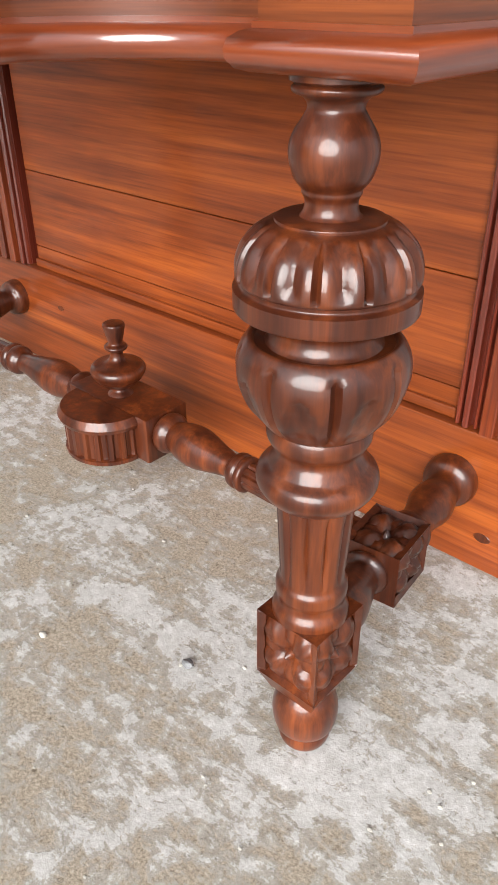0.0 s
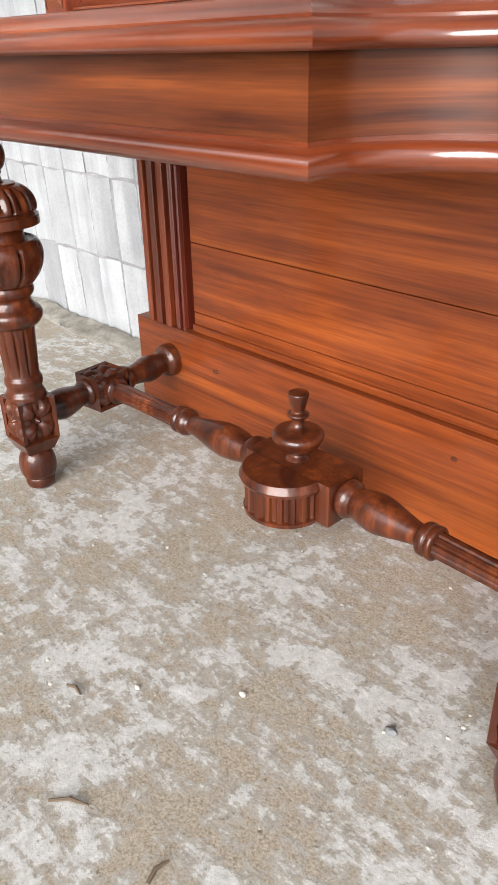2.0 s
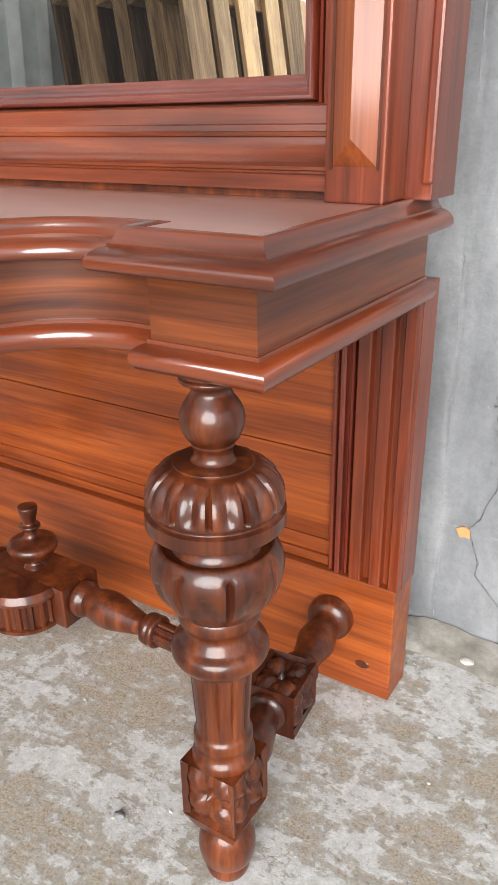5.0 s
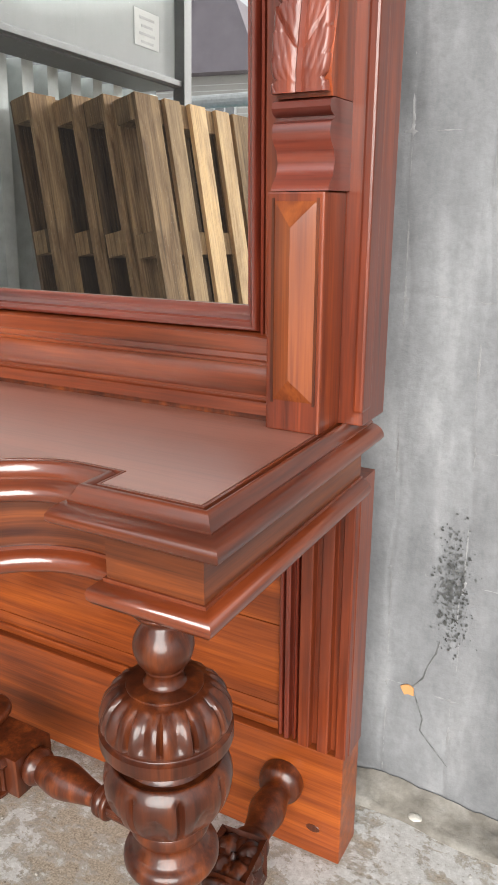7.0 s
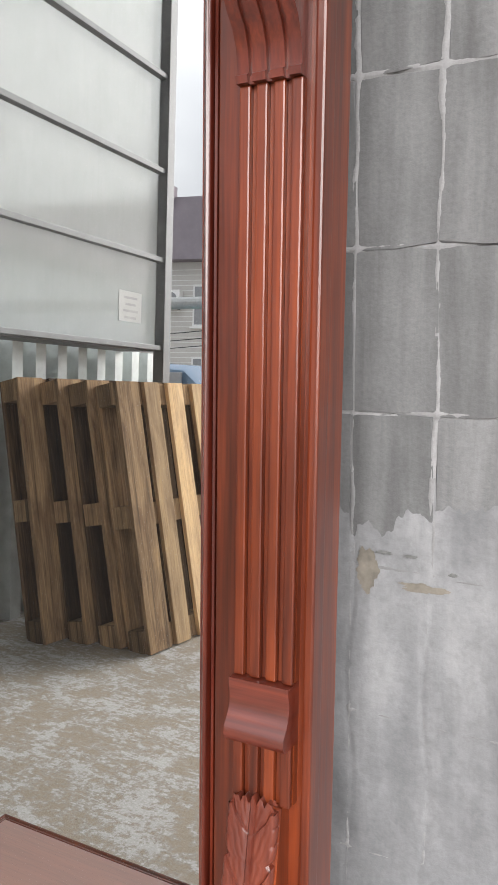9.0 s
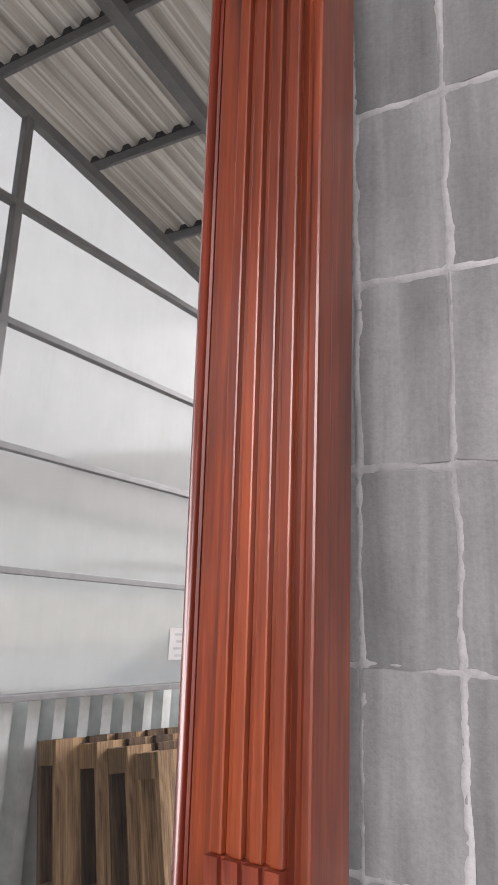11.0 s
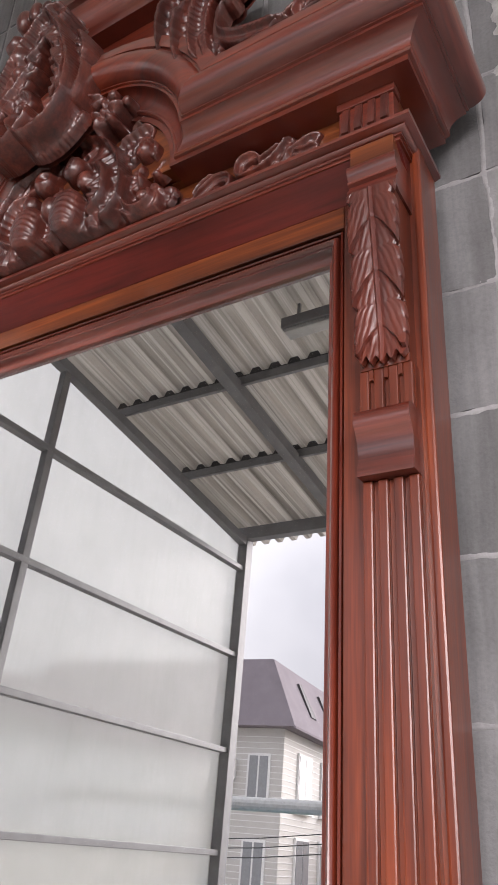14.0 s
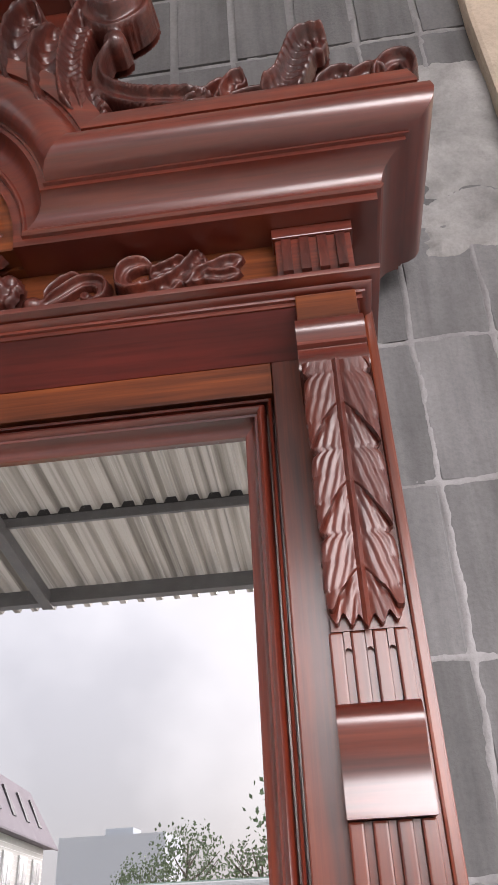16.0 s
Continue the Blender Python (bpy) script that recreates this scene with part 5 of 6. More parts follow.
def ball(cx, cz, r, h, tall=1.0, eye=0.0):
    """A bud; eye: the share of it that is hollowed out."""
    def height(x, z):
        q = np.hypot(x - cx, (z - cz) / tall) / r
        hole = np.hypot(x - cx + 0.25 * r, z - cz - 0.15 * r) / (r * eye + 1e-9)
        return np.where(q < 1, h + r * np.sqrt(np.clip(1 - q * q, 0, 1)) - (0.55 * r * np.clip(1.15 - hole, 0, 1) if eye else 0.0), -1.0)
    return height


def blossom(cx, cz, r, h, n=5, turn=0.4):
    def height(x, z):
        q, a = np.hypot(x - cx, z - cz) / r, np.arctan2(z - cz, x - cx) - turn
        c = np.cos(a * n / 2) ** 2
        petal = 0.30 * r * np.sin(math.pi * np.clip(q, 0, 1)) * (0.4 + 0.6 * c) + 0.25 * r * np.clip(q, 0, 1) * c - 0.06 * r * np.abs(np.sin(a * n))
        return np.where(q < 0.62 + 0.38 * c ** 0.7, h + np.maximum(petal, 0.42 * r * np.sqrt(np.clip(1 - (q / 0.26) ** 2, 0, 1))), -1.0)
    return height


def shell(cx, cz, rx, rz, h, ribs=8):
    def height(x, z):
        u, v = (x - cx) / rx, (z - cz) / rz
        q = u * u + v * v
        return np.where(q < 1, h + 0.6 * rx * np.sqrt(np.clip(1 - q, 0, 1)) + 0.10 * rx * np.abs(np.sin(math.pi * ribs * (0.5 * v + 0.18 * u * u))), -1.0)
    return height


def mirrored(f, axis):
    return lambda x, z: f(2 * axis - x, z)


def relief(name, label, box, step, y0, pieces, flip=False):
    x0, x1, z0, z1 = box
    nx, nz = int((x1 - x0) / step), int((z1 - z0) / step)
    gx, gz = np.meshgrid(np.linspace(x0, x1, nx + 1), np.linspace(z0, z1, nz + 1))
    top = np.full(gx.shape, -1.0)
    for f in pieces:
        top = np.maximum(top, f(gx, gz))
    inside = top > 0
    inside[[0, -1], :] = inside[:, [0, -1]] = False
    hgt = np.where(inside, top, 0.0)
    blur = hgt.copy()                                     # a knife's worth of rounding
    blur[1:-1, 1:-1] = 0.52 * hgt[1:-1, 1:-1] + 0.12 * (hgt[2:, 1:-1] + hgt[:-2, 1:-1] + hgt[1:-1, 2:] + hgt[1:-1, :-2])
    hgt = np.where(inside, blur, 0.0)
    if flip:
        gx = 2 * XC - gx
    front = np.stack((gx, y0 - hgt, gz), axis=-1).reshape(-1, 3)
    back = np.stack((gx, np.full(gx.shape, y0 + 0.006), gz), axis=-1).reshape(-1, 3)
    n = len(front)
    k = (np.arange(nz)[:, None] * (nx + 1) + np.arange(nx)).ravel()
    quad = np.stack((k, k + 1, k + nx + 2, k + nx + 1), axis=1)
    quad = quad[inside.ravel()[quad].any(axis=1)]
    if flip:
        quad = quad[:, ::-1]
    faces = np.concatenate((quad, quad[:, ::-1] + n))
    used = np.unique(faces)
    place = np.zeros(2 * n, int)
    place[used] = np.arange(len(used))
    me = bpy.data.meshes.new(name)
    me.from_pydata((np.concatenate((front, back))[used] + np.array(INV.translation)).tolist(), [], place[faces].tolist())
    me.materials.append(CARVED)
    me.shade_smooth()
    ob = new(name, me)
    ob.parent = mirror
    ob["label"] = label
    return ob


def cartouche():
    MID, TALL = -0.060, -0.090                          # the lower scrolls and the tall oval each have their own middle
    half = [leaf([(-0.039, 2.700), (-0.014, 2.695), (0.014, 2.676), (0.034, 2.644), (0.047, 2.608), (0.047, 2.576), (0.034, 2.555), (0.012, 2.544), (-0.014, 2.546), (-0.034, 2.556), (-0.036, 2.572)], 0.034, 0.011, 0.022, 0.016, 8, 15, (0.08, 0.12)),
            leaf([(-0.004, 2.650), (0.014, 2.622), (0.016, 2.590), (0.000, 2.566)], 0.026, 0.018, 0.026, 0.013, 4, 9, (0.2, 0.25)),
            ball(-0.034, 2.657, 0.017, 0.026, 1.15, 0.5), ball(-0.012, 2.630, 0.013, 0.024, 1.2),
            leaf([(-0.050, 2.690), (-0.046, 2.672), (-0.034, 2.664)], 0.012, 0.010, 0.024, 0.010, 2),
            blossom(0.020, 2.714, 0.026, 0.042), ball(0.030, 2.740, 0.009, 0.044), ball(0.050, 2.726, 0.008, 0.038),
            leaf([(-0.010, 2.790), (-0.030, 2.776), (-0.024, 2.750), (0.002, 2.738), (0.020, 2.742)], 0.009, 0.007, 0.052, 0.012, 0, 0, (0.1, 0.25)),
            leaf([(0.028, 2.668), (0.054, 2.674), (0.084, 2.682)], 0.020, 0.018, 0.016, 0.009, 5, 6, (0.25, 0.15), 0.55),
            leaf([(0.040, 2.700), (0.062, 2.704), (0.080, 2.716)], 0.012, 0.012, 0.012, 0.008, 3, 4, (0.25, 0.2)),
            ball(0.080, 2.637, 0.0125, 0.022, 1.0, 0.45), leaf([(0.066, 2.650), (0.080, 2.654), (0.094, 2.640), (0.092, 2.622)], 0.007, 0.006, 0.020, 0.009),
            leaf([(0.076, 2.622), (0.068, 2.604), (0.074, 2.584)], 0.013, 0.013, 0.016, 0.010, 0, 7, (0.2, 0.2)),
            leaf([(0.060, 2.612), (0.052, 2.590), (0.053, 2.566), (0.068, 2.549), (0.088, 2.547), (0.100, 2.556), (0.098, 2.572), (0.088, 2.574)], 0.010, 0.008, 0.018, 0.011, 5, 0, (0.15, 0.1)),
            ball(0.084, 2.565, 0.0095, 0.018), ball(0.058, 2.640, 0.007, 0.016), ball(0.096, 2.600, 0.006, 0.014),
            leaf([(0.058, 2.630), (0.050, 2.650), (0.040, 2.662)], 0.011, 0.010, 0.014, 0.009, 3, 5),
            leaf([(0.084, 2.600), (0.100, 2.606), (0.110, 2.622)], 0.010, 0.009, 0.008, 0.008, 3, 4),
            leaf([(0.096, 2.552), (0.112, 2.560), (0.116, 2.580)], 0.009, 0.008, 0.006, 0.008, 3, 4)]
    stem = []
    for k in range(9):                                  # beaded stem under the oval
        stem.append(ball(-0.056 + 0.0062 * k, 2.681 + 0.00042 * k * k + 0.0006 * k, 0.0078 - 0.0002 * k, 0.056, 1.5))
    oval = [leaf([(-0.118, 2.945), (-0.086, 2.922), (-0.050, 2.862), (-0.026, 2.798), (-0.018, 2.744), (-0.028, 2.706), (-0.052, 2.688), (-0.078, 2.692), (-0.100, 2.716), (-0.100, 2.742)], 0.030, 0.012, 0.082, 0.018, 9, 18, (0.06, 0.1)),
            leaf([(-0.076, 2.880), (-0.052, 2.838), (-0.042, 2.790), (-0.056, 2.752)], 0.026, 0.014, 0.076, 0.014, 5, 9, (0.2, 0.25)),
            leaf([(-0.012, 2.806), (-0.008, 2.762), (-0.018, 2.716)], 0.008, 0.012, 0.072, 0.012, 0, 16, (0.2, 0.2)),
            leaf([(-0.034, 2.870), (-0.016, 2.830), (-0.010, 2.800)], 0.010, 0.014, 0.074, 0.012, 3, 6, (0.2, 0.2))]
    middle = [shell(-0.026, 2.576, 0.024, 0.036, 0.034), shell(-0.094, 2.576, 0.024, 0.036, 0.034), ball(-0.060, 2.600, 0.014, 0.030, 1.3), leaf([(-0.060, 2.640), (-0.060, 2.590), (-0.060, 2.548)], 0.020, 0.020, 0.024, 0.010, 0, 10),
              ball(-0.140, 2.950, 0.014, 0.088, 1.6), ball(-0.118, 2.956, 0.012, 0.088, 1.7), ball(-0.096, 2.950, 0.011, 0.086, 1.6), ball(-0.150, 2.905, 0.017, 0.084, 1.0, 0.5), ball(-0.136, 2.872, 0.018, 0.082, 1.2, 0.5), ball(-0.130, 2.838, 0.012, 0.080),
              leaf([(-0.120, 2.790), (-0.100, 2.770), (-0.090, 2.742)], 0.016, 0.016, 0.074, 0.012, 4, 6)]
    rr = random.Random(9)
    ground = []
    for k in range(34):                                 # small leaves that fill the ground
        a, q = math.pi * ((k * 0.618) % 1.0), rr.uniform(0.25, 0.95)
        x, z, b = MID + 0.16 * q * math.cos(a), 2.560 + 0.12 * q * math.sin(a), a + rr.uniform(-0.8, 0.8)
        ground.append(leaf([(x, z), (x + 0.014 * math.cos(b) - 0.003 * math.sin(b), z + 0.014 * math.sin(b) + 0.003 * math.cos(b)), (x + 0.028 * math.cos(b), z + 0.028 * math.sin(b))], 0.010, 0.009, 0.004 + 0.006 * rr.random(), 0.008, 3, 3, (0.25, 0.3)))
    lifted = lambda f: (lambda x, z: f(x, z) - 0.046)     # the oval lies on the scrolls as a layer of its own
    high = stem + oval + middle[4:]
    low = ground + half + [mirrored(f, MID) for f in half] + middle[:4]
    tall = [lifted(f) for f in high] + [lifted(mirrored(f, MID)) for f in stem] + [lifted(mirrored(f, TALL)) for f in oval]
    relief("cartouche", "dark carving of scrolls, leaves, buds and flowers", (-0.250, 0.125, 2.5445, 2.820), 0.0015, -0.2060, low)
    relief("cartouche_oval", "tall carved oval of ruffled leaves and buds", (-0.180, 0.030, 2.6600, 2.982), 0.0015, -0.2520, tall)


def frieze_spray(s):
    a = [ball(0.128, 2.5580, 0.0100, 0.004, 0.85), leaf([(0.132, 2.556), (0.150, 2.566), (0.168, 2.577), (0.184, 2.573), (0.184, 2.559), (0.173, 2.558), (0.174, 2.566)], 0.006, 0.006, 0.006, 0.008, 0, 0, (0.15, 0.15)),
         leaf([(0.138, 2.562), (0.150, 2.577), (0.168, 2.585)], 0.008, 0.008, 0.004, 0.008, 3, 4), leaf([(0.138, 2.552), (0.155, 2.550), (0.172, 2.553)], 0.006, 0.005, 0.004, 0.007, 2)]
    relief("frieze_spray", "carved bud with curling leaves", (0.112, 0.200, 2.5435, 2.5965), 0.0011, -0.1905, a, s < 0)
    b = [leaf([(0.222, 2.572), (0.212, 2.563), (0.201, 2.568), (0.203, 2.583), (0.217, 2.588), (0.228, 2.582)], 0.006, 0.006, 0.008, 0.009, 0, 0, (0.12, 0.3)),
         leaf([(0.206, 2.557), (0.228, 2.558), (0.248, 2.568), (0.262, 2.584), (0.267, 2.594)], 0.010, 0.008, 0.006, 0.010, 4, 8, (0.2, 0.2)),
         leaf([(0.222, 2.577), (0.240, 2.583), (0.254, 2.591)], 0.008, 0.006, 0.004, 0.008, 3, 4),
         leaf([(0.246, 2.567), (0.268, 2.571), (0.284, 2.577), (0.301, 2.584)], 0.009, 0.009, 0.004, 0.008, 3, 5, (0.3, 0.25), 0.5),
         leaf([(0.266, 2.570), (0.282, 2.567), (0.298, 2.569)], 0.006, 0.006, 0.004, 0.007, 2)]
    relief("frieze_spray", "carved scrolling leaf spray", (0.192, 0.308, 2.5435, 2.5965), 0.0011, -0.1905, b, s < 0)


def crest_spray(s):
    a = [leaf([(0.142, 2.702), (0.120, 2.750), (0.108, 2.800), (0.106, 2.840), (0.116, 2.866), (0.130, 2.850)], 0.030, 0.012, 0.016, 0.018, 6, 10, (0.12, 0.12)),
         leaf([(0.160, 2.700), (0.148, 2.740), (0.140, 2.790), (0.148, 2.836)], 0.026, 0.018, 0.020, 0.016, 5, 8, (0.15, 0.2)),
         leaf([(0.176, 2.700), (0.166, 2.750), (0.166, 2.800), (0.178, 2.850), (0.190, 2.892)], 0.014, 0.013, 0.022, 0.014, 0, 22, (0.1, 0.1)),
         leaf([(0.190, 2.700), (0.182, 2.730), (0.172, 2.760)], 0.016, 0.014, 0.014, 0.013, 4, 6),
         ball(0.200, 2.868, 0.024, 0.020, 1.5), leaf([(0.176, 2.862), (0.182, 2.834), (0.202, 2.818), (0.224, 2.832), (0.230, 2.862)], 0.009, 0.014, 0.028, 0.014, 0, 0, (0.1, 0.1)),
         leaf([(0.166, 2.880), (0.172, 2.862), (0.190, 2.872)], 0.010, 0.009, 0.024, 0.012, 2),
         ball(0.203, 2.800, 0.011, 0.018, 1.1), leaf([(0.212, 2.800), (0.196, 2.796), (0.188, 2.772), (0.194, 2.744), (0.218, 2.724), (0.252, 2.714), (0.292, 2.708)], 0.007, 0.007, 0.016, 0.012, 0, 0, (0.06, 0.1)),
         leaf([(0.100, 2.760), (0.078, 2.790), (0.054, 2.806), (0.036, 2.800)], 0.014, 0.013, 0.006, 0.013, 4, 6, (0.2, 0.25)),
         leaf([(0.120, 2.716), (0.100, 2.740), (0.086, 2.772)], 0.014, 0.012, 0.008, 0.012, 4, 6)]
    relief("crest_spray", "dark carved leaves and bud on the cornice", (0.026, 0.306, 2.6985, 2.912), 0.0014, -0.2380, a, s < 0)
    b = [leaf([(0.262, 2.702), (0.284, 2.712), (0.304, 2.728)], 0.009, 0.009, 0.010, 0.010, 3, 5), leaf([(0.296, 2.700), (0.306, 2.722), (0.318, 2.724)], 0.008, 0.008, 0.014, 0.010, 0, 4), leaf([(0.300, 2.700), (0.320, 2.706), (0.342, 2.704)], 0.008, 0.008, 0.010, 0.008, 2)]
    relief("cresting_leaf", "low carved leaves", (0.250, 0.345, 2.6985, 2.742), 0.0012, -0.2400, b, s < 0)
    c = [leaf([(0.328, 2.700), (0.346, 2.712), (0.356, 2.736), (0.366, 2.760), (0.388, 2.762)], 0.017, 0.014, 0.012, 0.014, 0, 12, (0.1, 0.06))]
    relief("cresting_leaf", "upright curled leaf", (0.315, 0.410, 2.6985, 2.782), 0.0012, -0.2420, c, s < 0)
    d = [leaf([(0.372, 2.700), (0.390, 2.716), (0.408, 2.710)], 0.010, 0.009, 0.010, 0.009, 3, 5), leaf([(0.398, 2.700), (0.416, 2.712), (0.430, 2.704)], 0.008, 0.008, 0.012, 0.009, 2), leaf([(0.420, 2.700), (0.432, 2.720), (0.446, 2.722), (0.450, 2.706)], 0.007, 0.008, 0.012, 0.010, 0, 0, (0.1, 0.1))]
    relief("cresting_leaf", "low carved leaves at the corner", (0.360, 0.460, 2.6985, 2.735), 0.0012, -0.2400, d, s < 0)


cartouche()
for s in (1, -1):
    frieze_spray(s)
    crest_spray(s)


# ---- pallets beside the side wall ----
def pallet(label, face, back, edge):
    t = thing("pallet", label, "pallet", group="row of leaning pallets")
    # local: z up the 1.2 m length, y across the 0.8 m width, x through the thickness
    for z in (0.0, 0.55, 1.1):
        for y in (0.0, 0.33, 0.66):
            part("block", boxm(-0.04, 0.04, y, y + 0.14, z, z + 0.1, 0.003), edge, t)
        part("cross_board", boxm(0.04, 0.062, 0.0, 0.8, z, z + 0.1, 0.002), edge, t)
    for y, w in ((0.0, 0.14), (0.17, 0.1), (0.345, 0.11), (0.52, 0.1), (0.66, 0.14)):
        part("deck_board", boxm(0.062, 0.084, y, y + w, -0.002, 1.202, 0.002), edge if y in (0.0, 0.66) else face, t)
    for y, w in ((0.0, 0.12), (0.34, 0.12), (0.67, 0.12)):
        part("base_board", boxm(-0.062, -0.04, y, y + w, -0.002, 1.202, 0.002), back if y else edge, t)
    return t


def stand(x, y, turn, lean):
    """x, y: the outer front corner of the foot; the deck looks away from the side wall."""
    return pose(x, y, 0.01, 0, 0, turn) @ pose(0, 0, 0, 0, -lean, 0) @ pose(-0.084, -0.8, 0)


spots = [(-1.20, -2.28, 7, 11.5), (-1.355, -2.27, 7, 11.5), (-1.51, -2.24, 7.5, 11), (-1.665, -2.14, 8, 10.5), (-1.16, -3.10, 5, 12), (-1.32, -3.10, 5, 11.5), (-1.48, -3.11, 4, 11)]
worn = pallet("weathered pine pallet leaning upright in a row", PALE_PINE, GREY_PINE, GREY_PINE)
# inner boards are darkened for shade, the edge boards stay lighter
old = pallet("old brown wooden pallet leaning upright in a row, shade in its inner boards", DARK_PINE, DARK_PINE, GREY_PINE)
fresh = pallet("pale pine pallet leaning upright in a row", PALE_PINE, GREY_PINE, PALE_PINE)
for made, row in ((worn, spots[:1]), (old, spots[1:4]), (fresh, spots[4:])):
    made.matrix_basis = stand(*row[0])
    for spot in row[1:]:
        copy_thing(made, stand(*spot))


# ---- outside, behind the open side of the shed ----
def window_unit(w, h, parent, m):
    fr = part("window", boxm(-w / 2 - 0.07, w / 2 + 0.07, -0.06, 0.02, -h / 2 - 0.07, h / 2 + 0.07, 0.01), TRIM, parent)
    fr.matrix_basis = m
    part("pane", boxm(-w / 2, -0.03, -0.075, -0.055, -h / 2, h / 2), GLASS_DARK, fr)
    part("pane", boxm(0.03, w / 2, -0.075, -0.055, -h / 2, h / 2), GLASS_DARK, fr)
    part("sill", boxm(-w / 2 - 0.12, w / 2 + 0.12, -0.16, 0.0, -h / 2 - 0.13, -h / 2 - 0.07), TRIM, fr)


house = thing("house", "cream sided house with a brown mansard roof", "house", (-11.1, -20.6, 0), rz=-98.5)
# local x runs along the long front, the house lies on its side of smaller y
L, D, EAVE, TOP = 15.0, 10.0, 5.2, 7.4
part("wall", boxm(0, L, -D, 0, 0, EAVE, 0.02), HOUSE_WALL, house)
bm = bmesh.new()
for k in range(30):
    z = 0.15 + k * 0.165
    boxm(-0.015, L + 0.015, 0.0, 0.015, z, z + 0.02, bm=bm)
    boxm(-0.015, 0.0, -D, 0.015, z, z + 0.02, bm=bm)
tagged(part("siding_lines", bm, TRIM, house), kind="stuff")
bm = bmesh.new()
lo = [bm.verts.new(p) for p in ((-0.5, 0.5, EAVE), (L + 0.6, 0.5, EAVE), (L + 0.6, -D - 0.5, EAVE), (-0.5, -D - 0.5, EAVE))]
hi = [bm.verts.new(p) for p in ((0.5, -0.7, TOP), (L - 0.6, -0.7, TOP), (L - 0.6, -D + 0.7, TOP), (0.5, -D + 0.7, TOP))]
for k in range(4):
    bm.faces.new((lo[k], lo[(k + 1) % 4], hi[(k + 1) % 4], hi[k]))
bm.faces.new(hi)
bm.faces.new(lo[::-1])
roof = part("roof", bm, HOUSE_ROOF, house)
part("gutter", boxm(-0.52, L + 0.62, 0.46, 0.53, EAVE - 0.06, EAVE + 0.01, 0.01), HOUSE_ROOF, roof)
part("chimney", boxm(0.2, 0.7, -2.6, -2.1, TOP - 0.6, TOP + 0.35), HOUSE_ROOF, roof)
for k in range(6):
    bm = boxm(-0.26, 0.26, -0.08, 0.05, -0.62, 0.62)
    for v in bm.verts:
        if v.co.z > 0:
            v.co.x *= 0.45
    ob = part("dormer_window", bm, ROOF_HOLE, roof, "narrow dark roof window")
    ob.matrix_basis = pose(2.2 + k * 2.2, -0.13, 6.38, 27, 0, 0)
for k in range(6):
    for z in (1.5, 3.85):
        window_unit(1.15, 1.5, house, pose(1.9 + k * 2.35, 0.01, z, 0, 0, 180))
for z in (1.5, 3.8):
    window_unit(0.6, 1.2, house, pose(-0.01, -0.75, z, 0, 0, -90))
ac = thing("air_conditioner", "white outdoor air conditioner unit on the house wall", "air conditioner", (-12.9, -20.10, 4.0), rz=171.5)
part("casing", boxm(-0.4, 0.4, -0.15, 0.15, -0.28, 0.28, 0.03), TRIM, ac)
part("fan_grille", lathe([(0.2, 0), (0.2, 0.02), (0.15, 0.03), (0.05, 0.03)], 20, m=pose(-0.1, -0.15, 0, 90)), GLASS_DARK, ac)
for x in (-0.25, 0.25):
    part("bracket", boxm(x - 0.02, x + 0.02, -0.2, 0.3, -0.33, -0.28), STEEL, ac)

hall = thing("neighbour_hall", "long grey hall behind the milky sheets", "building", (-9.0, -13.0, 0))
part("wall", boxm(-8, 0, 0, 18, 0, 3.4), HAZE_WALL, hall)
part("roof", boxm(-8.2, 0.35, -0.2, 18.2, 3.4, 3.95), HOUSE_ROOF, hall)
part("band", boxm(0.0, 0.06, 0, 18, 1.1, 1.9), HOUSE_WALL, hall, "pale band along the wall")

pipe = thing("overhead_pipe", "pale grey overhead heating pipe on steel posts", "pipe", (-4.0, -9.5, 0))
part("pipe_run", tube([(-14, 0, 2.45), (-5, 0, 2.47), (4, 0, 2.45), (14, 0, 2.45)], [0.09] * 4, 14), PIPE, pipe)
for x in (-11, 5):
    part("post", boxm(x - 0.04, x + 0.04, -0.04, 0.04, 0, 2.4), STEEL, pipe)
    part("clamp", lathe([(0.1, -0.03), (0.105, -0.03), (0.105, 0.03), (0.1, 0.03)], 16, m=pose(x, 0, 2.46, 0, 90, 0)), STEEL, pipe)
for k in range(3):
    pts = [(-13 + i * 1.3, -0.12 + 0.05 * k, 2.2 - 0.12 * k - 0.25 * math.sin(math.pi * (i % 5) / 5)) for i in range(21)]
    part("cable", tube(pts, [0.007] * 21, 5), BLACK, pipe, "thin black cable slung below the pipe")

fence = thing("fence", "white block garden fence along the street", "fence", (-5, -12.5, 0), kind="structure")
for k in range(24):
    part("fence_panel", boxm(-14 + k * 1.2, -12.82 + k * 1.2, -0.06, 0.06, 0, 1.25, 0.02), HOUSE_WALL, fence)
    part("fence_post", boxm(-12.82 + k * 1.2, -12.8 + k * 1.2 + 0.0, -0.09, 0.09, 0, 1.35, 0.01), TRIM, fence)

# parked car
car = thing("car", "blue grey hatchback parked by the fence", "car", (-5.0, -8.6, 0), rz=12)
side = [(-2.0, 0.35), (-2.05, 0.7), (-1.95, 0.95), (-1.5, 1.05), (-1.05, 1.42), (-0.2, 1.5), (0.6, 1.45), (1.2, 1.02), (1.95, 0.9), (2.08, 0.65), (2.0, 0.35)]
bm = bmesh.new()
rings = []
for y, k in ((-0.82, 0.94), (-0.72, 1.0), (0.72, 1.0), (0.82, 0.94)):
    rings.append([bm.verts.new((x * (0.99 if abs(y) > 0.8 else 1), y if z < 1.0 else y * 0.84, 0.35 + (z - 0.35) * k)) for x, z in side])
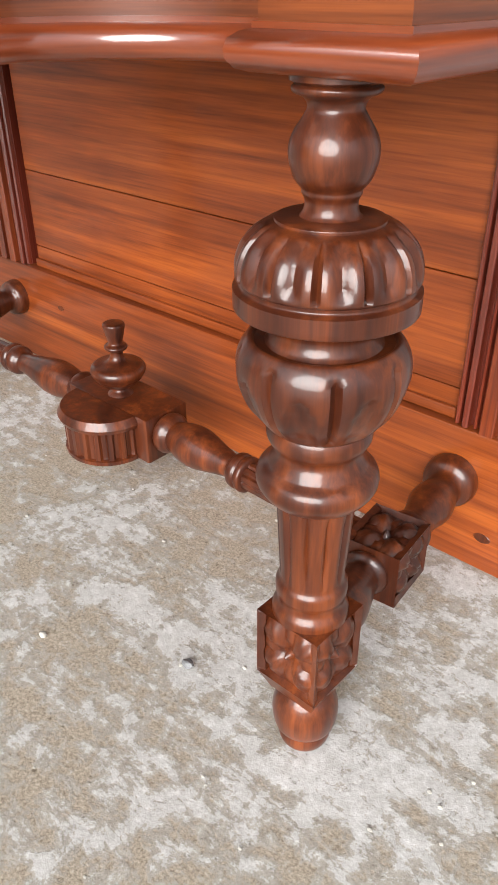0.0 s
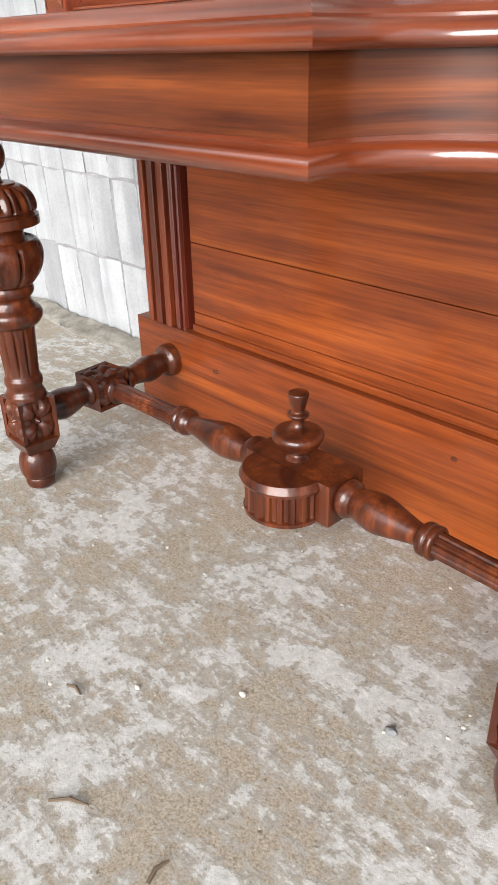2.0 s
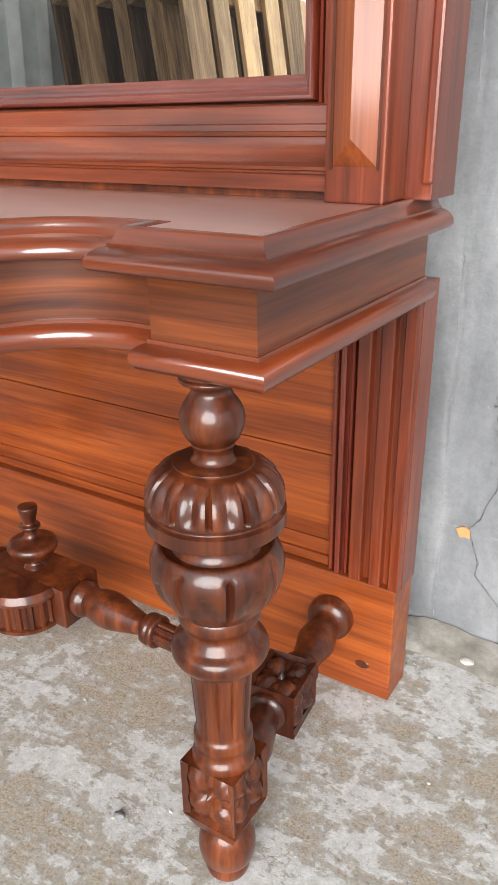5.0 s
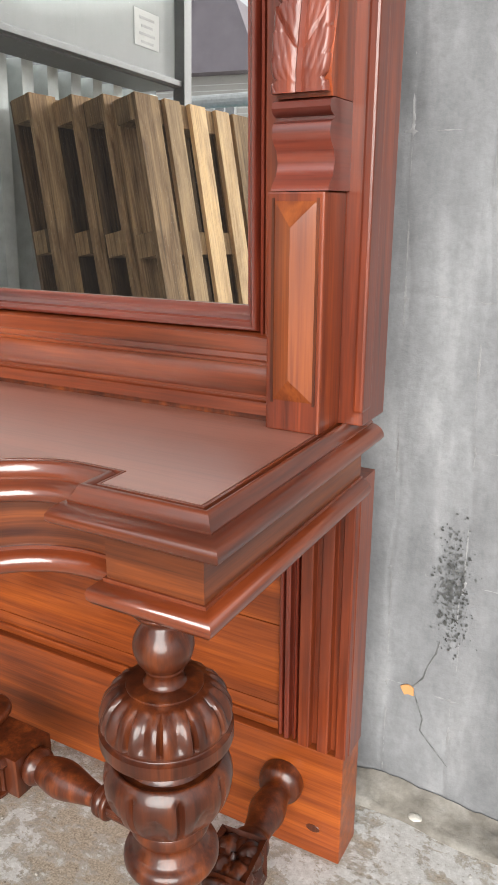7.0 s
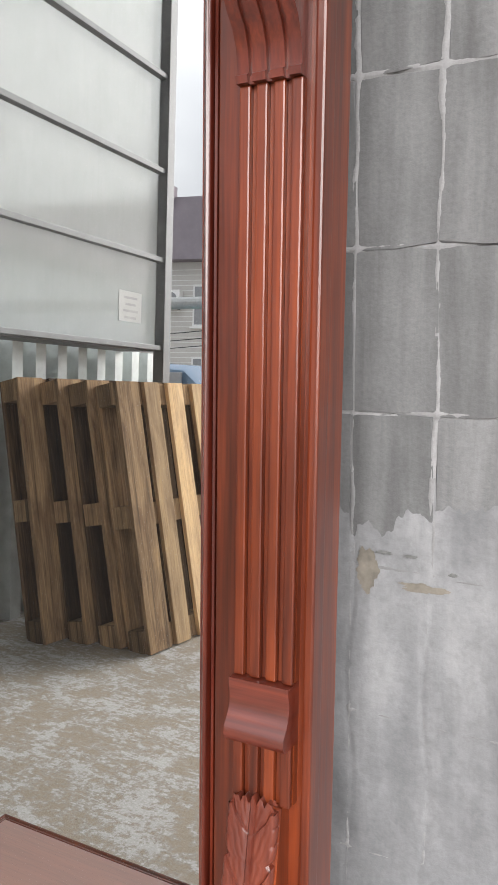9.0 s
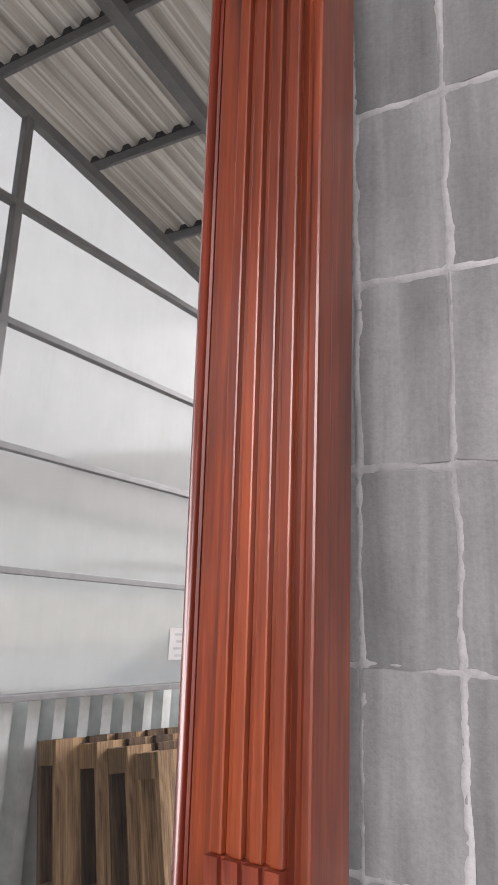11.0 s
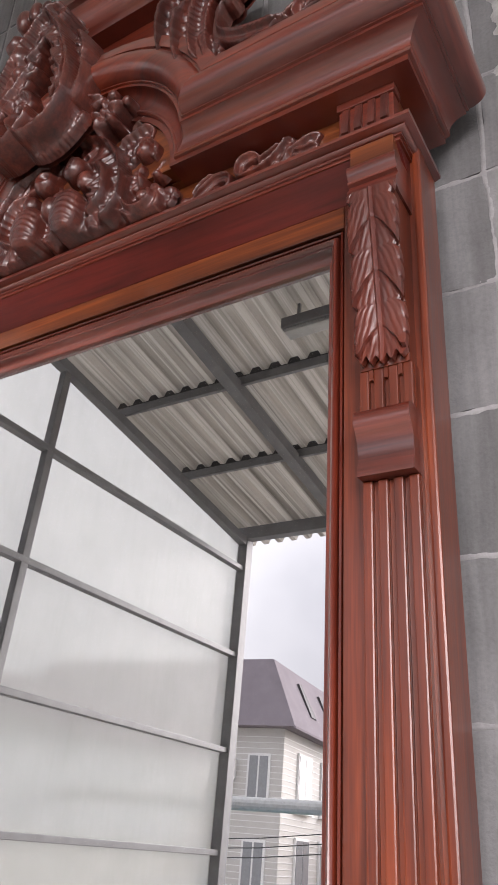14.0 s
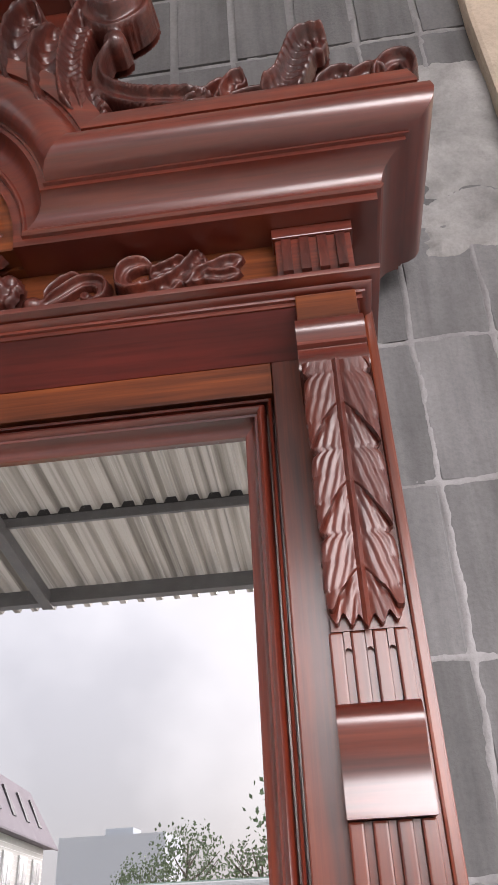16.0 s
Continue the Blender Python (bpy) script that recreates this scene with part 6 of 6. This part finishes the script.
for a, b in zip(rings, rings[1:]):
    for k in range(len(side)):
        bm.faces.new((a[k], a[(k + 1) % len(side)], b[(k + 1) % len(side)], b[k]))
bm.faces.new(rings[0])
bm.faces.new(rings[-1][::-1])
part("body", bm, CARPAINT, car, smooth=40)
part("windscreen", boxm(0.66, 1.1, -0.55, 0.55, 1.13, 1.16), GLASS_DARK, car).matrix_basis = pose(0.02, 0, 0.62, 0, 33, 0)
for x in (-1.25, 1.3):
    for y in (-0.78, 0.78):
        w = part("wheel", lathe([(0.30, -0.1), (0.32, -0.07), (0.32, 0.07), (0.30, 0.1)], 22, m=pose(x, y, 0.32, 90)), BLACK, car)
        part("rim", lathe([(0.19, -0.105), (0.19, 0.105)], 16, m=pose(x, y, 0.32, 90)), CORRUGATED, w)
for x, n_ in ((-0.75, "side_window"), (0.2, "side_window")):
    for y in (-0.745, 0.745):
        part(n_, boxm(x - 0.42, x + 0.42, y - 0.02, y + 0.02, 1.08, 1.36, 0.01), GLASS_DARK, car)
canopy = thing("tarpaulin", "teal tarpaulin heaped over stacked goods", "tarpaulin", (-6.2, -10.4, 0))
bm = boxm(-0.9, 0.9, -0.5, 0.5, 0, 1.3, 0.15)
bmesh.ops.subdivide_edges(bm, edges=bm.edges, cuts=3, use_grid_fill=True)
for v in bm.verts:
    if v.co.z > 0.05:
        v.co += Vector((1, 1, 1)) * 0.12 * noise.noise(v.co * 3)
part("cover", bm, TARP, canopy, smooth=60)

shed = thing("low_hall", "low red brown hall with a green roof", "building", (-6.0, -33, 0))
part("wall", boxm(-4, 12, 0, 6, 0, 2.9), RED_WALL, shed)
part("roof", boxm(-4.3, 12.3, -0.3, 6.3, 2.9, 3.3), GREEN_ROOF, shed)
tower = thing("far_block", "pale hazy apartment block in the distance", "building", (-29, -107, 0))
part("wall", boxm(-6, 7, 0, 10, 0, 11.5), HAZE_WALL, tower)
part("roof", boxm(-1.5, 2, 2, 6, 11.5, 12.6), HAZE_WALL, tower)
for i in range(6):
    for j in range(4):
        part("window", boxm(-5 + i * 2, -4 + i * 2, -0.06, 0.0, 1.4 + j * 2.6, 2.7 + j * 2.6), CORRUGATED, tower)


def tree(x, y, h, seed):
    r = random.Random(seed)
    t = thing("tree", "leafy green broadleaf tree", "tree", (x, y, 0), group="trees behind the street")
    bm = tube([(0, 0, 0), (0.05, 0, h * 0.3), (-0.05, 0.1, h * 0.6), (0, 0, h * 0.85)], [0.2, 0.15, 0.09, 0.03], 8)
    for k in range(7):
        a, z = r.uniform(0, 6.3), h * r.uniform(0.35, 0.7)
        tube([(0, 0, z), (0.9 * math.cos(a), 0.9 * math.sin(a), z + 0.6), (1.8 * math.cos(a), 1.8 * math.sin(a), z + 1.5)], [0.07, 0.04, 0.015], 5, bm)
    part("trunk", bm, BARK, t)
    bm = bmesh.new()
    for k in range(1500):
        u, v = r.uniform(0, 6.283), math.acos(r.uniform(-1, 1))
        q = r.uniform(0.45, 1.0) * (1 + 0.35 * noise.noise(Vector((math.cos(u) * 2, math.sin(u) * 2, v * 2 + seed))))
        c = Vector((2.3 * q * math.sin(v) * math.cos(u), 2.3 * q * math.sin(v) * math.sin(u), h * 0.68 + h * 0.34 * q * math.cos(v)))
        e = Euler((r.uniform(0, 6), r.uniform(0, 6), r.uniform(0, 6))).to_matrix()
        s = r.uniform(0.12, 0.24)
        bm.faces.new([bm.verts.new(c + e @ Vector(p) * s) for p in ((-0.5, 0, 0), (0, 0.35, 0.1), (0.6, 0, 0), (0, -0.35, 0.1))])
    tagged(part("crown", bm, LEAF, t), kind="stuff")


for k, (x, y, h) in enumerate(((-9.0, -46, 7), (-4.2, -40, 5.5), (-1.2, -30, 7.5), (-27, -60, 9), (-14, -55, 6))):
    tree(x, y, h, 5 + k)

# ---- grit and twigs on the concrete ----
r_ = random.Random(77)
bm = bmesh.new()
for k in range(420):
    x, y = r_.uniform(-0.9, 0.75), r_.uniform(-0.95, -0.02)
    bmesh.ops.create_icosphere(bm, subdivisions=1, radius=r_.uniform(0.0008, 0.0022), matrix=Matrix.Translation((x, y, 0.0008)) @ Matrix.Diagonal((1, r_.uniform(0.6, 1.2), 0.6, 1)))
grit = link(bm, "grit", STONE)
grit.matrix_world = LEAN_BACK
tagged(grit, "fine grit strewn on the concrete", "grit", kind="stuff")
for k, (x, y, a, l_) in enumerate(((0.105, -0.56, 40, 0.03), (0.02, -0.62, 75, 0.022), (0.19, -0.545, 100, 0.02), (0.015, -0.50, 10, 0.018), (0.34, -0.50, 120, 0.016))):
    tw = thing("twig", "small dry twig lying on the concrete", "twig", (x, y, 0.002), group="twigs on the ground", rz=a)
    tw.matrix_world = LEAN_BACK @ pose(x, y, 0.002, 0, 0, a)
    part("stem", tube([(-l_ / 2, 0, 0), (0, 0.002, 0.001), (l_ / 2, -0.001, 0)], [0.0012, 0.0016, 0.0008], 6), TWIG, tw)
for k, (x, y, s) in enumerate(((0.227, -0.346, 0.0045), (0.118, -0.402, 0.003), (0.42, 0.0, 0.007), (0.05, -0.46, 0.0025))):
    st = thing("pebble", "small grey pebble on the concrete", "pebble", (x, y, s * 0.5), group="pebbles on the ground")
    st.matrix_world = LEAN_BACK @ pose(x, y, s * 0.5)
    bm = bmesh.new()
    bmesh.ops.create_icosphere(bm, subdivisions=2, radius=s, matrix=Matrix.Diagonal((1.2, 0.9, 0.7, 1)))
    for v in bm.verts:
        v.co *= 1 + 0.25 * noise.noise(v.co * 400)
    part("stone", bm, STEEL if k == 0 else STONE, st)
